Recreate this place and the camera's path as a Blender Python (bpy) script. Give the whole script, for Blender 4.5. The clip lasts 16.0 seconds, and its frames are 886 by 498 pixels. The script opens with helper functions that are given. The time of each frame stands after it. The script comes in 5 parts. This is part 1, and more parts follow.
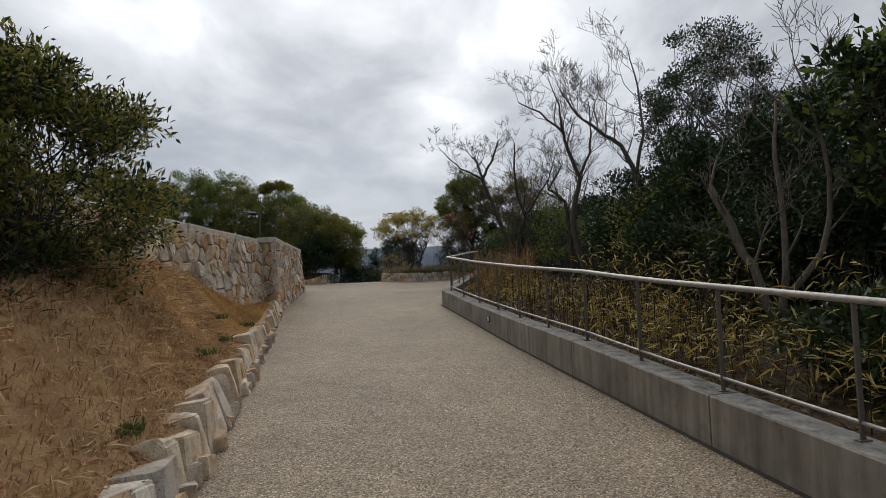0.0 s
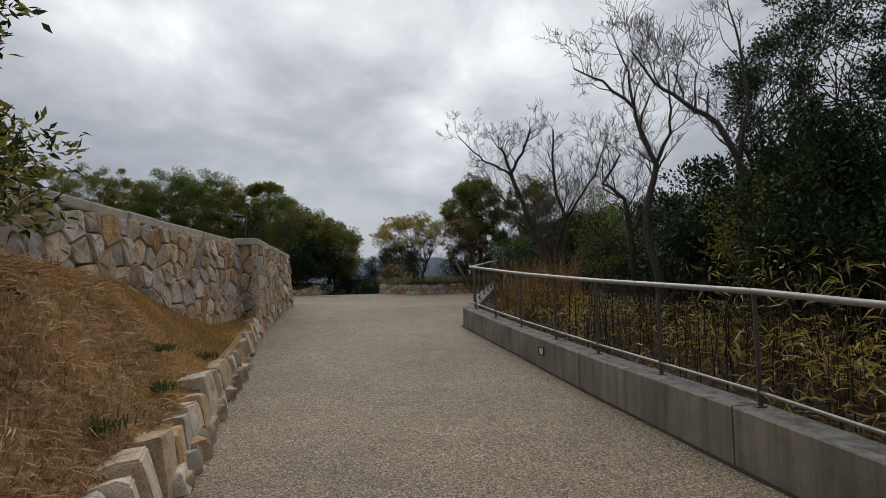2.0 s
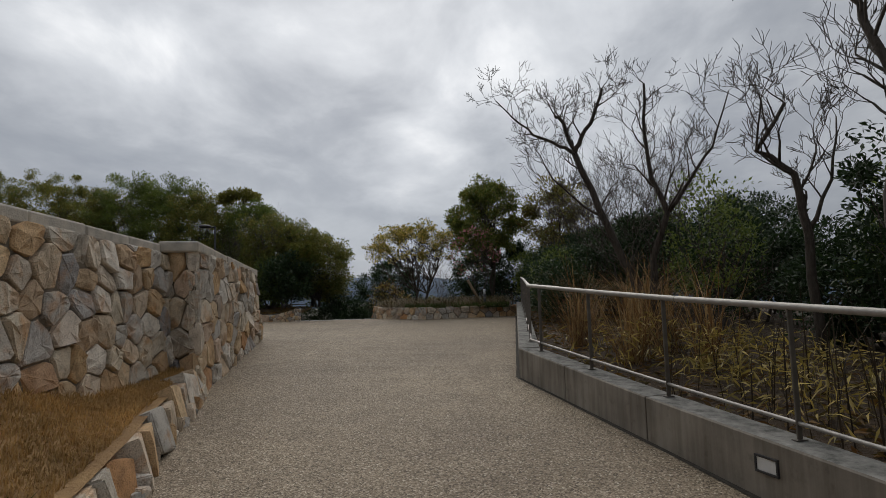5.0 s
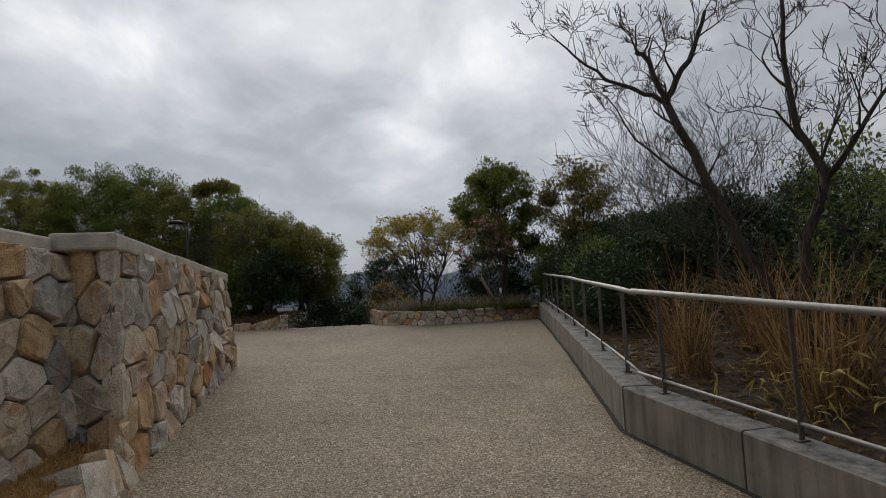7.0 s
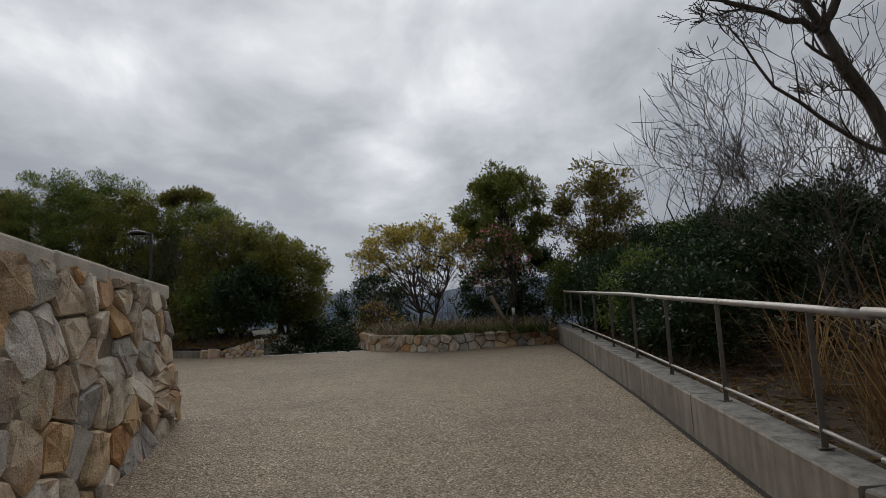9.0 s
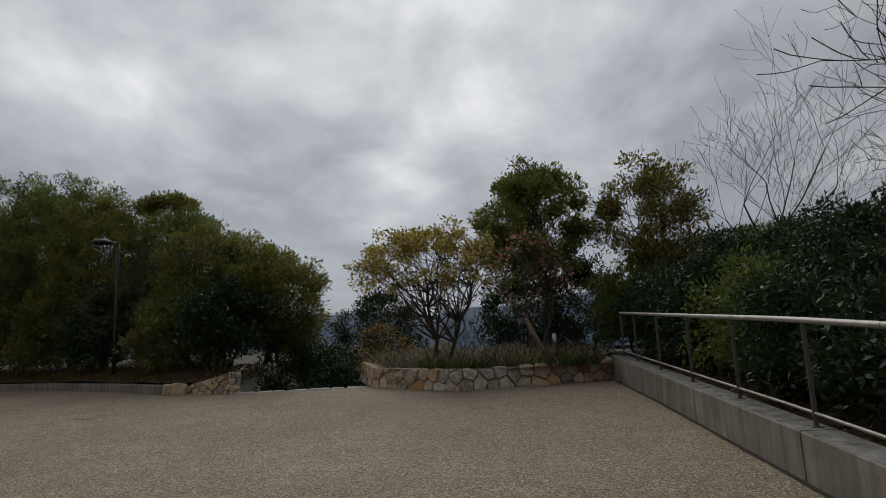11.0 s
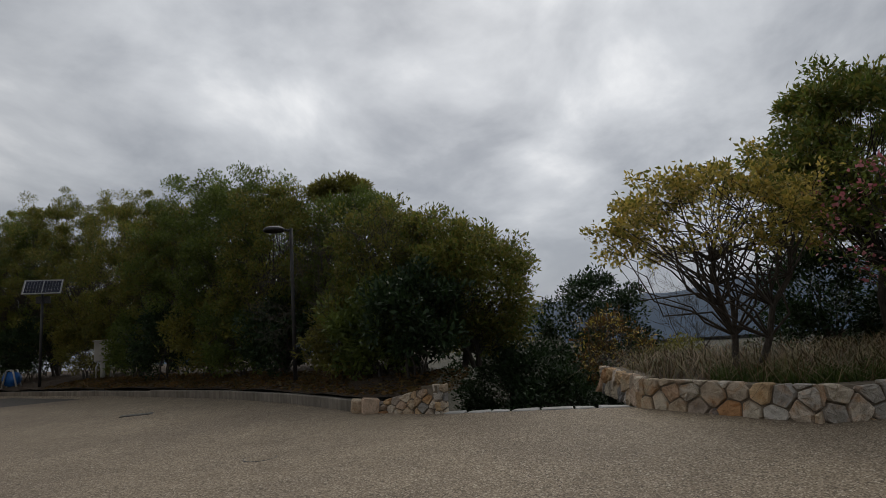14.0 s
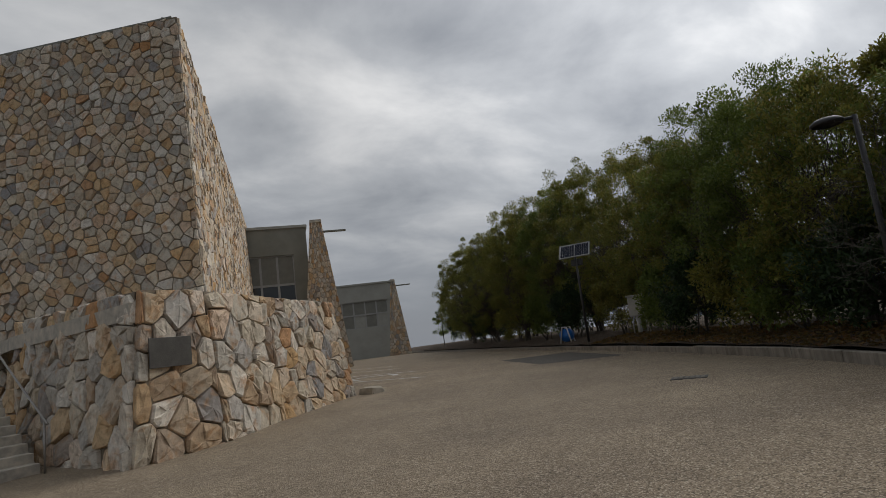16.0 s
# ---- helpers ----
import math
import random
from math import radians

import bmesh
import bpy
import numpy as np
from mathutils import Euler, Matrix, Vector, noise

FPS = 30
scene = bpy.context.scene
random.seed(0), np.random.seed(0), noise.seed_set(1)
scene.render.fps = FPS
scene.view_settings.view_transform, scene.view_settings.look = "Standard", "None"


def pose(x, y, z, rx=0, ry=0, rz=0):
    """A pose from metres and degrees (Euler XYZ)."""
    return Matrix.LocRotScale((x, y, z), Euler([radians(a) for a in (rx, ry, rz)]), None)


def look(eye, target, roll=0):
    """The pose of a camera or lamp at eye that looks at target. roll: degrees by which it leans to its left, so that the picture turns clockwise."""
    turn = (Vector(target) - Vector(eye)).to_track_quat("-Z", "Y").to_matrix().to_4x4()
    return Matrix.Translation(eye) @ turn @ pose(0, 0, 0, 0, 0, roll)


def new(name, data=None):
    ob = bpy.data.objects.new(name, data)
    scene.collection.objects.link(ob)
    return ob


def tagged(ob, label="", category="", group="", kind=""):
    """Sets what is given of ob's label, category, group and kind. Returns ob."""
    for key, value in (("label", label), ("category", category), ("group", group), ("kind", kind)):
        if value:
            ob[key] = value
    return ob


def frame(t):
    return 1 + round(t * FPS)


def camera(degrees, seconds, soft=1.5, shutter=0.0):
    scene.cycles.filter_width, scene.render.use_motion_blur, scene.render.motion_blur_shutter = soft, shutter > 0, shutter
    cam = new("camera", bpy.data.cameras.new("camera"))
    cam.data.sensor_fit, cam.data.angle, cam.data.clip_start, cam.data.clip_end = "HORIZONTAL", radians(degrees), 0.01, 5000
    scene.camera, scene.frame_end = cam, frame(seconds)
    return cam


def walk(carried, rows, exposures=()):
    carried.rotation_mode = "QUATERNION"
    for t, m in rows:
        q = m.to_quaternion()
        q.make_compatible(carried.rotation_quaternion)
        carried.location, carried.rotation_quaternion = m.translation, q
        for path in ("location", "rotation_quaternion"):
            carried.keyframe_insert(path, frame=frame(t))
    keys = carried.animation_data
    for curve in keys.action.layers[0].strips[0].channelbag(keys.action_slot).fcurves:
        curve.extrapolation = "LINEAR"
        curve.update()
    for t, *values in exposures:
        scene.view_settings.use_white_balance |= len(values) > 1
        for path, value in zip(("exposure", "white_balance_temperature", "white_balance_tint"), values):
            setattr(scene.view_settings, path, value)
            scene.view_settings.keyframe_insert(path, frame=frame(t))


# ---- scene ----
# The camera and its walk
cam = camera(75.2, 16.0, soft=0.8)
PATH = [
    (0, (0.703, -0.192, 1.005), (0.613, 1.805, 1.085), -2.5),
    (0.5, (0.525, 0.634, 1.057), (0.444, 2.631, 1.141), -2.3),
    (1, (0.257, 1.373, 1.061), (0.188, 3.37, 1.157), -2.0),
    (1.5, (0.097, 2.025, 1.052), (0.031, 4.022, 1.157), -1.9),
    (2, (-0.099, 2.745, 1.059), (-0.159, 4.74, 1.178), -1.5),
    (2.5, (-0.33, 3.481, 1.114), (-0.386, 5.476, 1.246), -1.4),
    (3, (-0.465, 4.279, 1.156), (-0.505, 6.274, 1.304), -1.5),
    (3.5, (-0.674, 5.011, 1.149), (-0.688, 7.003, 1.318), -1.6),
    (4, (-0.808, 5.693, 1.145), (-0.82, 7.684, 1.336), -1.5),
    (6.5, (-1.601, 9.235, 1.412), (-1.577, 11.228, 1.574), -2.9),
    (7, (-1.797, 9.93, 1.456), (-1.756, 11.923, 1.618), -3.0),
    (7.5, (-2.014, 10.554, 1.505), (-1.967, 12.547, 1.672), -2.8),
    (8, (-2.087, 11.241, 1.48), (-2.026, 13.232, 1.663), -2.5),
    (8.5, (-2.203, 11.834, 1.469), (-2.107, 13.821, 1.679), -2.5),
    (9, (-2.289, 12.428, 1.504), (-2.187, 14.412, 1.733), -3.0),
    (11.5, (-2.549, 16.336, 1.712), (-2.496, 18.312, 2.019), -2.5),
    (12, (-2.846, 17.01, 1.749), (-2.854, 18.986, 2.058), -2.4),
    (12.5, (-3.226, 17.661, 1.72), (-3.291, 19.636, 2.029), -2.7),
    (13, (-3.541, 18.2, 1.747), (-3.673, 20.172, 2.055), -3.2),
    (13.5, (-3.922, 18.761, 1.801), (-4.151, 20.724, 2.107), -3.7),
    (14, (-4.253, 19.422, 1.858), (-4.707, 21.346, 2.159), -4.1),
    (14.5, (-4.608, 20.198, 1.848), (-5.412, 22.004, 2.15), -3.7),
    (15, (-5.12, 20.577, 1.787), (-6.289, 22.166, 2.119), -3.7),
    (15.5, (-5.62, 20.959, 1.904), (-7.135, 22.222, 2.234), -5.6),
    (16, (-6.326, 21.452, 1.893), (-8.063, 22.392, 2.202), -7.2),
]
walk(cam, [(t, look(eye, target, roll)) for t, eye, target, roll in PATH],
     exposures=[(0.0, 0.6), (1.5, 0.46), (4.0, 0.29), (6.5, 0.29), (8.0, 0.27), (9.0, 0.22), (11.5, 0.05), (14.0, 0.13), (15.0, 0.18), (16.0, 0.27)])

# Overcast daylight: a Nishita sky under a deck of grey cloud, and a wide weak sun behind it
SUN_UP, SUN_ROUND = radians(38), radians(-8)
SUN_WAY = Vector((math.sin(SUN_ROUND) * math.cos(SUN_UP), math.cos(SUN_ROUND) * math.cos(SUN_UP), math.sin(SUN_UP)))
world = bpy.data.worlds.new("overcast_sky")
scene.world = world
world.use_nodes = True


def nodes_of(tree):
    tree.nodes.clear()
    return lambda kind, **props: make_node(tree, kind, props)


def make_node(tree, kind, props):
    n = tree.nodes.new(kind)
    if "operation" in props:
        n.operation = props["operation"]
    if "data_type" in props:
        n.data_type = props["data_type"]
    if "blend_type" in props:
        n.blend_type = props["blend_type"]
    if "interpolation_type" in props:
        n.interpolation_type = props["interpolation_type"]
    if "sky_type" in props:
        n.sky_type, n.sun_disc = props["sky_type"], props["sun_disc"]
        n.sun_elevation, n.sun_rotation = props["sun_elevation"], props["sun_rotation"]
    for k, v in props.get("inputs", {}).items():
        if hasattr(v, "is_output"):
            tree.links.new(v, n.inputs[k])
        else:
            n.inputs[k].default_value = v
    return n


def build_sky():
    tree = world.node_tree
    N = nodes_of(tree)
    sky = N("ShaderNodeTexSky", sky_type="NISHITA", sun_disc=False, sun_elevation=SUN_UP, sun_rotation=SUN_ROUND)
    at = N("ShaderNodeTexCoord").outputs["Generated"]
    sep = N("ShaderNodeSeparateXYZ", inputs={0: at})
    up = N("ShaderNodeMath", operation="MAXIMUM", inputs={0: sep.outputs["Z"], 1: 0.0})
    high = N("ShaderNodeMath", operation="ADD", inputs={0: up.outputs[0], 1: 0.22})
    px = N("ShaderNodeMath", operation="DIVIDE", inputs={0: sep.outputs["X"], 1: high.outputs[0]})
    py = N("ShaderNodeMath", operation="DIVIDE", inputs={0: sep.outputs["Y"], 1: high.outputs[0]})
    flat = N("ShaderNodeCombineXYZ", inputs={0: px.outputs[0], 1: py.outputs[0], 2: 0.0})
    place = N("ShaderNodeMapping", inputs={0: flat.outputs[0], 1: (SKY_AT[0], SKY_AT[1], 0), 2: (0, 0, radians(24)), 3: (1.0, 0.75, 1)})
    big = N("ShaderNodeTexNoise", inputs={"Vector": place.outputs[0], "Scale": 0.8, "Detail": 3.0, "Roughness": 0.5, "Distortion": 0.15})
    small = N("ShaderNodeTexNoise", inputs={"Vector": place.outputs[0], "Scale": 2.3, "Detail": 8.0, "Roughness": 0.55, "Distortion": 0.25})
    mix = N("ShaderNodeMix", data_type="FLOAT", inputs={0: 0.42, 2: big.outputs["Fac"], 3: small.outputs["Fac"]})
    ramp = N("ShaderNodeValToRGB", inputs={0: mix.outputs[0]})
    cr = ramp.color_ramp
    cr.elements[0].position, cr.elements[0].color = 0.34, (0.24, 0.26, 0.30, 1)
    cr.elements[1].position, cr.elements[1].color = 0.66, (1.0, 1.0, 1.0, 1)
    for pos, c in ((0.44, (0.36, 0.38, 0.415, 1)), (0.54, (0.58, 0.60, 0.63, 1))):
        e = cr.elements.new(pos)
        e.color = c
    low = N("ShaderNodeMapRange", inputs={0: sep.outputs["Z"], 1: 0.0, 2: 0.42, 3: 0.0, 4: 1.0}, interpolation_type="SMOOTHSTEP")
    haze = N("ShaderNodeMix", data_type="RGBA", inputs={0: low.outputs[0], 6: (0.33, 0.355, 0.40, 1), 7: ramp.outputs[0]})
    half = N("ShaderNodeMix", data_type="RGBA", inputs={0: 0.2, 6: ramp.outputs[0], 7: haze.outputs[2]})
    blend = N("ShaderNodeMix", data_type="RGBA", inputs={0: low.outputs[0], 6: haze.outputs[2], 7: half.outputs[2]})
    # the cloud is thinner and brighter round the hidden sun
    near = N("ShaderNodeVectorMath", operation="DOT_PRODUCT", inputs={0: at, 1: SUN_WAY})
    glow = N("ShaderNodeMapRange", inputs={0: near.outputs["Value"], 1: 0.5, 2: 1.0, 3: 0.58, 4: 1.06}, interpolation_type="SMOOTHSTEP")
    b1 = N("ShaderNodeBackground", inputs={0: blend.outputs[2], 1: glow.outputs[0]})
    b2 = N("ShaderNodeBackground", inputs={0: sky.outputs[0], 1: 0.05})
    deck = N("ShaderNodeMixShader", inputs={0: 0.94, 1: b2.outputs[0], 2: b1.outputs[0]})
    out = N("ShaderNodeOutputWorld", inputs={0: deck.outputs[0]})


SKY_AT = (0.35, 0.9)
build_sky()
sun_lamp = bpy.data.lights.new("sun", "SUN")
sun_lamp.energy, sun_lamp.angle, sun_lamp.color = 1.2, radians(50), (1.0, 0.95, 0.88)
sun = new("sun", sun_lamp)
sun.matrix_world = look(SUN_WAY * 50, (0, 0, 0))


# Materials
def material(name, build, rough=0.8, metal=0.0, bump=0.3, bump_dist=0.01, spec=0.3, thin=0.0):
    m = bpy.data.materials.new(name)
    m.use_nodes = True
    N = nodes_of(m.node_tree)
    color, height, roughness = build(N)
    b = N("ShaderNodeBsdfPrincipled", inputs={"Roughness": rough if roughness is None else roughness, "Metallic": metal, "Specular IOR Level": spec})
    if hasattr(color, "is_output"):
        m.node_tree.links.new(color, b.inputs["Base Color"])
    else:
        b.inputs["Base Color"].default_value = (*color, 1)
    if height is not None:
        bn = N("ShaderNodeBump", inputs={"Strength": bump, "Distance": bump_dist, "Height": height})
        m.node_tree.links.new(bn.outputs[0], b.inputs["Normal"])
    last = b
    if thin:  # light shining through a leaf
        t = N("ShaderNodeBsdfTranslucent")
        m.node_tree.links.new(color, t.inputs["Color"])
        last = N("ShaderNodeMixShader", inputs={0: thin, 1: b.outputs[0], 2: t.outputs[0]})
    N("ShaderNodeOutputMaterial", inputs={0: last.outputs[0]})
    return m


def coords(N, obj=False):
    if obj:
        return N("ShaderNodeTexCoord").outputs["Object"]
    return N("ShaderNodeNewGeometry").outputs["Position"]


def noise_at(N, vec, scale, detail=4.0, rough=0.55, dist=0.0):
    return N("ShaderNodeTexNoise", inputs={"Vector": vec, "Scale": scale, "Detail": detail, "Roughness": rough, "Distortion": dist}).outputs["Fac"]


def ramp_of(N, fac, stops):
    r = N("ShaderNodeValToRGB", inputs={0: fac})
    els = r.color_ramp.elements
    els[0].position, els[0].color = stops[0][0], (*stops[0][1], 1)
    els[1].position, els[1].color = stops[-1][0], (*stops[-1][1], 1)
    for p, c in stops[1:-1]:
        els.new(p).color = (*c, 1)
    return r.outputs[0]


def mixed(N, fac, a, b, mode="MIX"):
    n = N("ShaderNodeMix", data_type="RGBA", blend_type=mode, inputs={0: fac, 6: a if hasattr(a, "is_output") else (*a, 1), 7: b if hasattr(b, "is_output") else (*b, 1)})
    return n.outputs[2]


def m_paving(N):
    v = coords(N)
    cell = N("ShaderNodeTexVoronoi", inputs={"Vector": v, "Scale": 75.0})
    grit = ramp_of(N, cell.outputs["Color"], [(0.1, (0.105, 0.082, 0.056)), (0.45, (0.295, 0.24, 0.172)), (0.75, (0.43, 0.36, 0.27)), (0.95, (0.70, 0.635, 0.535))])
    gaps = ramp_of(N, cell.outputs["Distance"], [(0.0, (1.0, 1.0, 1.0)), (0.75, (0.72, 0.70, 0.68))])
    c = mixed(N, 1.0, grit, gaps, "MULTIPLY")
    wear = ramp_of(N, noise_at(N, v, 0.45, 4, 0.6), [(0.3, (0.82, 0.80, 0.79)), (0.7, (1.12, 1.10, 1.06))])
    c = mixed(N, 1.0, c, wear, "MULTIPLY")
    blot = ramp_of(N, noise_at(N, v, 2.2, 5, 0.65), [(0.35, (0.90, 0.89, 0.88)), (0.65, (1.06, 1.06, 1.05))])
    return mixed(N, 1.0, c, blot, "MULTIPLY"), cell.outputs["Distance"], None


PAVING = material("exposed_aggregate", m_paving, 0.78, bump=0.9, bump_dist=0.006)


def m_asphalt(N):
    v = coords(N)
    cell = N("ShaderNodeTexVoronoi", inputs={"Vector": v, "Scale": 60.0})
    c = ramp_of(N, cell.outputs["Color"], [(0.1, (0.05, 0.045, 0.04)), (0.9, (0.13, 0.115, 0.10))])
    return c, cell.outputs["Distance"], None


PATCH = material("dark_patch", m_asphalt, 0.8, bump=0.6, bump_dist=0.005)


def m_concrete(N):
    v = coords(N)
    c = ramp_of(N, noise_at(N, v, 1.6, 5, 0.6), [(0.3, (0.18, 0.160, 0.134)), (0.7, (0.32, 0.29, 0.245))])
    tall = N("ShaderNodeMapping", inputs={0: v, 3: (9.0, 9.0, 0.7)})
    streak = ramp_of(N, noise_at(N, tall.outputs[0], 1.0, 4, 0.6), [(0.35, (0.62, 0.60, 0.57)), (0.6, (1.05, 1.05, 1.05))])
    c = mixed(N, 0.8, c, streak, "MULTIPLY")
    fine = noise_at(N, v, 40, 4, 0.6)
    spots = ramp_of(N, noise_at(N, v, 9, 3, 0.7), [(0.28, (0.7, 0.7, 0.68)), (0.42, (1, 1, 1))])
    return mixed(N, 0.7, c, spots, "MULTIPLY"), fine, None


CONCRETE = material("weathered_concrete", m_concrete, 0.85, bump=0.25, bump_dist=0.006)


def m_concrete_top(N):
    v = coords(N)
    c = ramp_of(N, noise_at(N, v, 7, 6, 0.7), [(0.35, (0.08, 0.08, 0.072)), (0.5, (0.19, 0.185, 0.17)), (0.7, (0.30, 0.29, 0.265))])
    return c, noise_at(N, v, 30, 5, 0.65), None


CONCRETE_TOP = material("lichen_stained_concrete", m_concrete_top, 0.9, bump=0.4, bump_dist=0.008)


def stone_build(island):
    def b(N):
        v = coords(N)
        rnd = N("ShaderNodeNewGeometry").outputs["Random Per Island"] if island else N("ShaderNodeObjectInfo").outputs["Random"]
        base = ramp_of(N, rnd, [(0.0, (0.46, 0.43, 0.38)), (0.14, (0.60, 0.51, 0.38)), (0.28, (0.40, 0.375, 0.335)), (0.42, (0.58, 0.41, 0.23)), (0.55, (0.62, 0.58, 0.51)),
                                (0.68, (0.56, 0.37, 0.19)), (0.8, (0.29, 0.28, 0.275)), (0.9, (0.70, 0.64, 0.55)), (1.0, (0.46, 0.25, 0.115))])
        shift = N("ShaderNodeCombineXYZ", inputs={0: rnd, 1: rnd, 2: rnd})
        far = N("ShaderNodeVectorMath", operation="MULTIPLY_ADD", inputs={0: shift.outputs[0], 1: (37.0, 51.0, 43.0), 2: v})
        rust = N("ShaderNodeMapRange", inputs={0: noise_at(N, far.outputs[0], 3.2, 4, 0.6, 0.6), 1: 0.52, 2: 0.70, 3: 0.0, 4: 0.7})
        c = mixed(N, rust.outputs[0], base, (0.44, 0.225, 0.085))
        speck = ramp_of(N, noise_at(N, v, 85, 3, 0.7), [(0.36, (0.5, 0.48, 0.46)), (0.47, (1, 1, 1)), (0.62, (1.12, 1.12, 1.12))])
        c = mixed(N, 0.75, c, speck, "MULTIPLY")
        stain = ramp_of(N, noise_at(N, v, 6.5, 5, 0.65), [(0.34, (0.62, 0.60, 0.58)), (0.50, (1.10, 1.10, 1.10)), (0.7, (1.30, 1.30, 1.30))])
        c = mixed(N, 0.8, c, stain, "MULTIPLY")
        h = N("ShaderNodeMath", operation="ADD", inputs={0: noise_at(N, v, 12, 6, 0.62), 1: noise_at(N, v, 70, 3, 0.6)})
        return c, h.outputs[0], None
    return b


STONE = material("granite_rubble", stone_build(False), 0.88, bump=0.55, bump_dist=0.03)
STONES = material("granite_rubble_joined", stone_build(True), 0.88, bump=0.55, bump_dist=0.03)


def simple(c1, c2, scale=6.0, rough2=0.6, fine=40.0):
    def b(N):
        v = coords(N)
        c = ramp_of(N, noise_at(N, v, scale, 5, 0.6), [(0.3, c1), (0.7, c2)])
        return c, noise_at(N, v, fine, 4, rough2), None
    return b


MORTAR = material("dark_mortar", simple((0.14, 0.115, 0.085), (0.26, 0.215, 0.16), 8), 0.95, bump=0.5, bump_dist=0.02)
COPING = material("granite_coping", simple((0.34, 0.315, 0.275), (0.58, 0.52, 0.43), 5, fine=60), 0.88, bump=0.5, bump_dist=0.02)
GRIT = material("dark_grit", simple((0.025, 0.022, 0.018), (0.06, 0.052, 0.042), 20), 0.95, bump=0.6, bump_dist=0.01)
PALE_EDGE = material("pale_edge_stone", simple((0.38, 0.37, 0.35), (0.55, 0.54, 0.52), 5, fine=60), 0.88, bump=0.5, bump_dist=0.02)
STEEL = material("brushed_steel", simple((0.27, 0.255, 0.235), (0.38, 0.36, 0.335), 12), 0.55, 0.6, 0.05, 0.002, 0.5)
POST_STEEL = material("dull_steel", simple((0.13, 0.115, 0.10), (0.18, 0.165, 0.145), 14), 0.5, 0.6, 0.05, 0.002, 0.5)
DARK_METAL = material("dark_metal", simple((0.03, 0.03, 0.032), (0.055, 0.055, 0.058), 10), 0.5, 0.3, 0.1, 0.003, 0.4)
LENS = material("frosted_lens", simple((0.55, 0.56, 0.56), (0.68, 0.69, 0.69), 6), 0.35)
RENDER = material("grey_render", simple((0.19, 0.19, 0.165), (0.245, 0.245, 0.215), 0.7), 0.85, bump=0.2, bump_dist=0.01)
RENDER_LIGHT = material("pale_render", simple((0.30, 0.30, 0.27), (0.36, 0.36, 0.33), 0.7), 0.85, bump=0.2, bump_dist=0.01)
ALU = material("aluminium_frame", simple((0.30, 0.30, 0.29), (0.36, 0.36, 0.35), 3), 0.45, 0.4)
CREAM = material("cream_enclosure", simple((0.36, 0.35, 0.31), (0.44, 0.43, 0.38), 4), 0.55)
BLUE = material("blue_plastic", simple((0.015, 0.10, 0.36), (0.03, 0.15, 0.45), 5), 0.4)
WHITE = material("white_plastic", simple((0.6, 0.6, 0.6), (0.7, 0.7, 0.7), 5), 0.5)
PAINT = material("white_road_paint", simple((0.45, 0.45, 0.44), (0.62, 0.62, 0.6), 9), 0.7, bump=0.3, bump_dist=0.003)
CELL = material("solar_cells", simple((0.012, 0.014, 0.025), (0.03, 0.035, 0.055), 3), 0.15, 0.0, 0.0)
SIGN = material("bronze_plate", simple((0.10, 0.095, 0.088), (0.14, 0.132, 0.122), 6), 0.45, 0.4)
INK = material("sign_lettering", simple((0.32, 0.31, 0.29), (0.38, 0.37, 0.35), 6), 0.5)
SOIL = material("litter_soil", simple((0.035, 0.024, 0.016), (0.10, 0.07, 0.045), 7, 0.7, 25), 0.95, bump=0.9, bump_dist=0.05)
HILL_SOIL = material("dark_ground", simple((0.03, 0.03, 0.018), (0.07, 0.062, 0.04), 0.8, 0.7, 8), 0.95, bump=0.8, bump_dist=0.08)
DRY = material("dry_turf", simple((0.28, 0.165, 0.080), (0.50, 0.325, 0.155), 2.2, 0.7, 30), 0.95, bump=0.9, bump_dist=0.05)
# distance haze is put into this blue base colour, there is no volume
MOUNTAIN = material("hazed_far_hills", simple((0.055, 0.085, 0.13), (0.075, 0.11, 0.16), 0.004, 0.6, 0.02), 1.0)
WOOD = material("stake_wood", simple((0.16, 0.11, 0.07), (0.26, 0.19, 0.12), 9), 0.85)
RUBBER = material("black_board", simple((0.02, 0.02, 0.022), (0.035, 0.035, 0.038), 3), 0.6)


def m_glass(N):
    return (0.02, 0.024, 0.026), None, None


GLASS = material("dark_window_glass", m_glass, 0.08, spec=0.6)


def bark(c1, c2):
    def b(N):
        v = N("ShaderNodeMapping", inputs={0: coords(N), 3: (1, 1, 0.25)}).outputs[0]
        return ramp_of(N, noise_at(N, v, 30, 5, 0.65), [(0.3, c1), (0.7, c2)]), noise_at(N, v, 60, 4, 0.6), None
    return b


BARK = material("dark_bark", bark((0.035, 0.028, 0.022), (0.095, 0.08, 0.065)), 0.9, bump=0.7, bump_dist=0.02)
BARK_PALE = material("pale_bark", bark((0.07, 0.06, 0.05), (0.20, 0.175, 0.145)), 0.9, bump=0.7, bump_dist=0.02)
BARK_GREY = material("grey_bark", bark((0.04, 0.035, 0.03), (0.12, 0.105, 0.09)), 0.9, bump=0.7, bump_dist=0.02)


def leafy(cols, gloss=0.45):
    def b(N):
        rnd = N("ShaderNodeNewGeometry").outputs["Random Per Island"]
        k = len(cols) - 1
        c = ramp_of(N, rnd, [(i / k, col) for i, col in enumerate(cols)])
        tone = ramp_of(N, noise_at(N, coords(N), 1.3, 3, 0.6), [(0.3, (0.65, 0.66, 0.62)), (0.7, (1.25, 1.22, 1.1))])
        return mixed(N, 1.0, c, tone, "MULTIPLY"), None, None
    return b


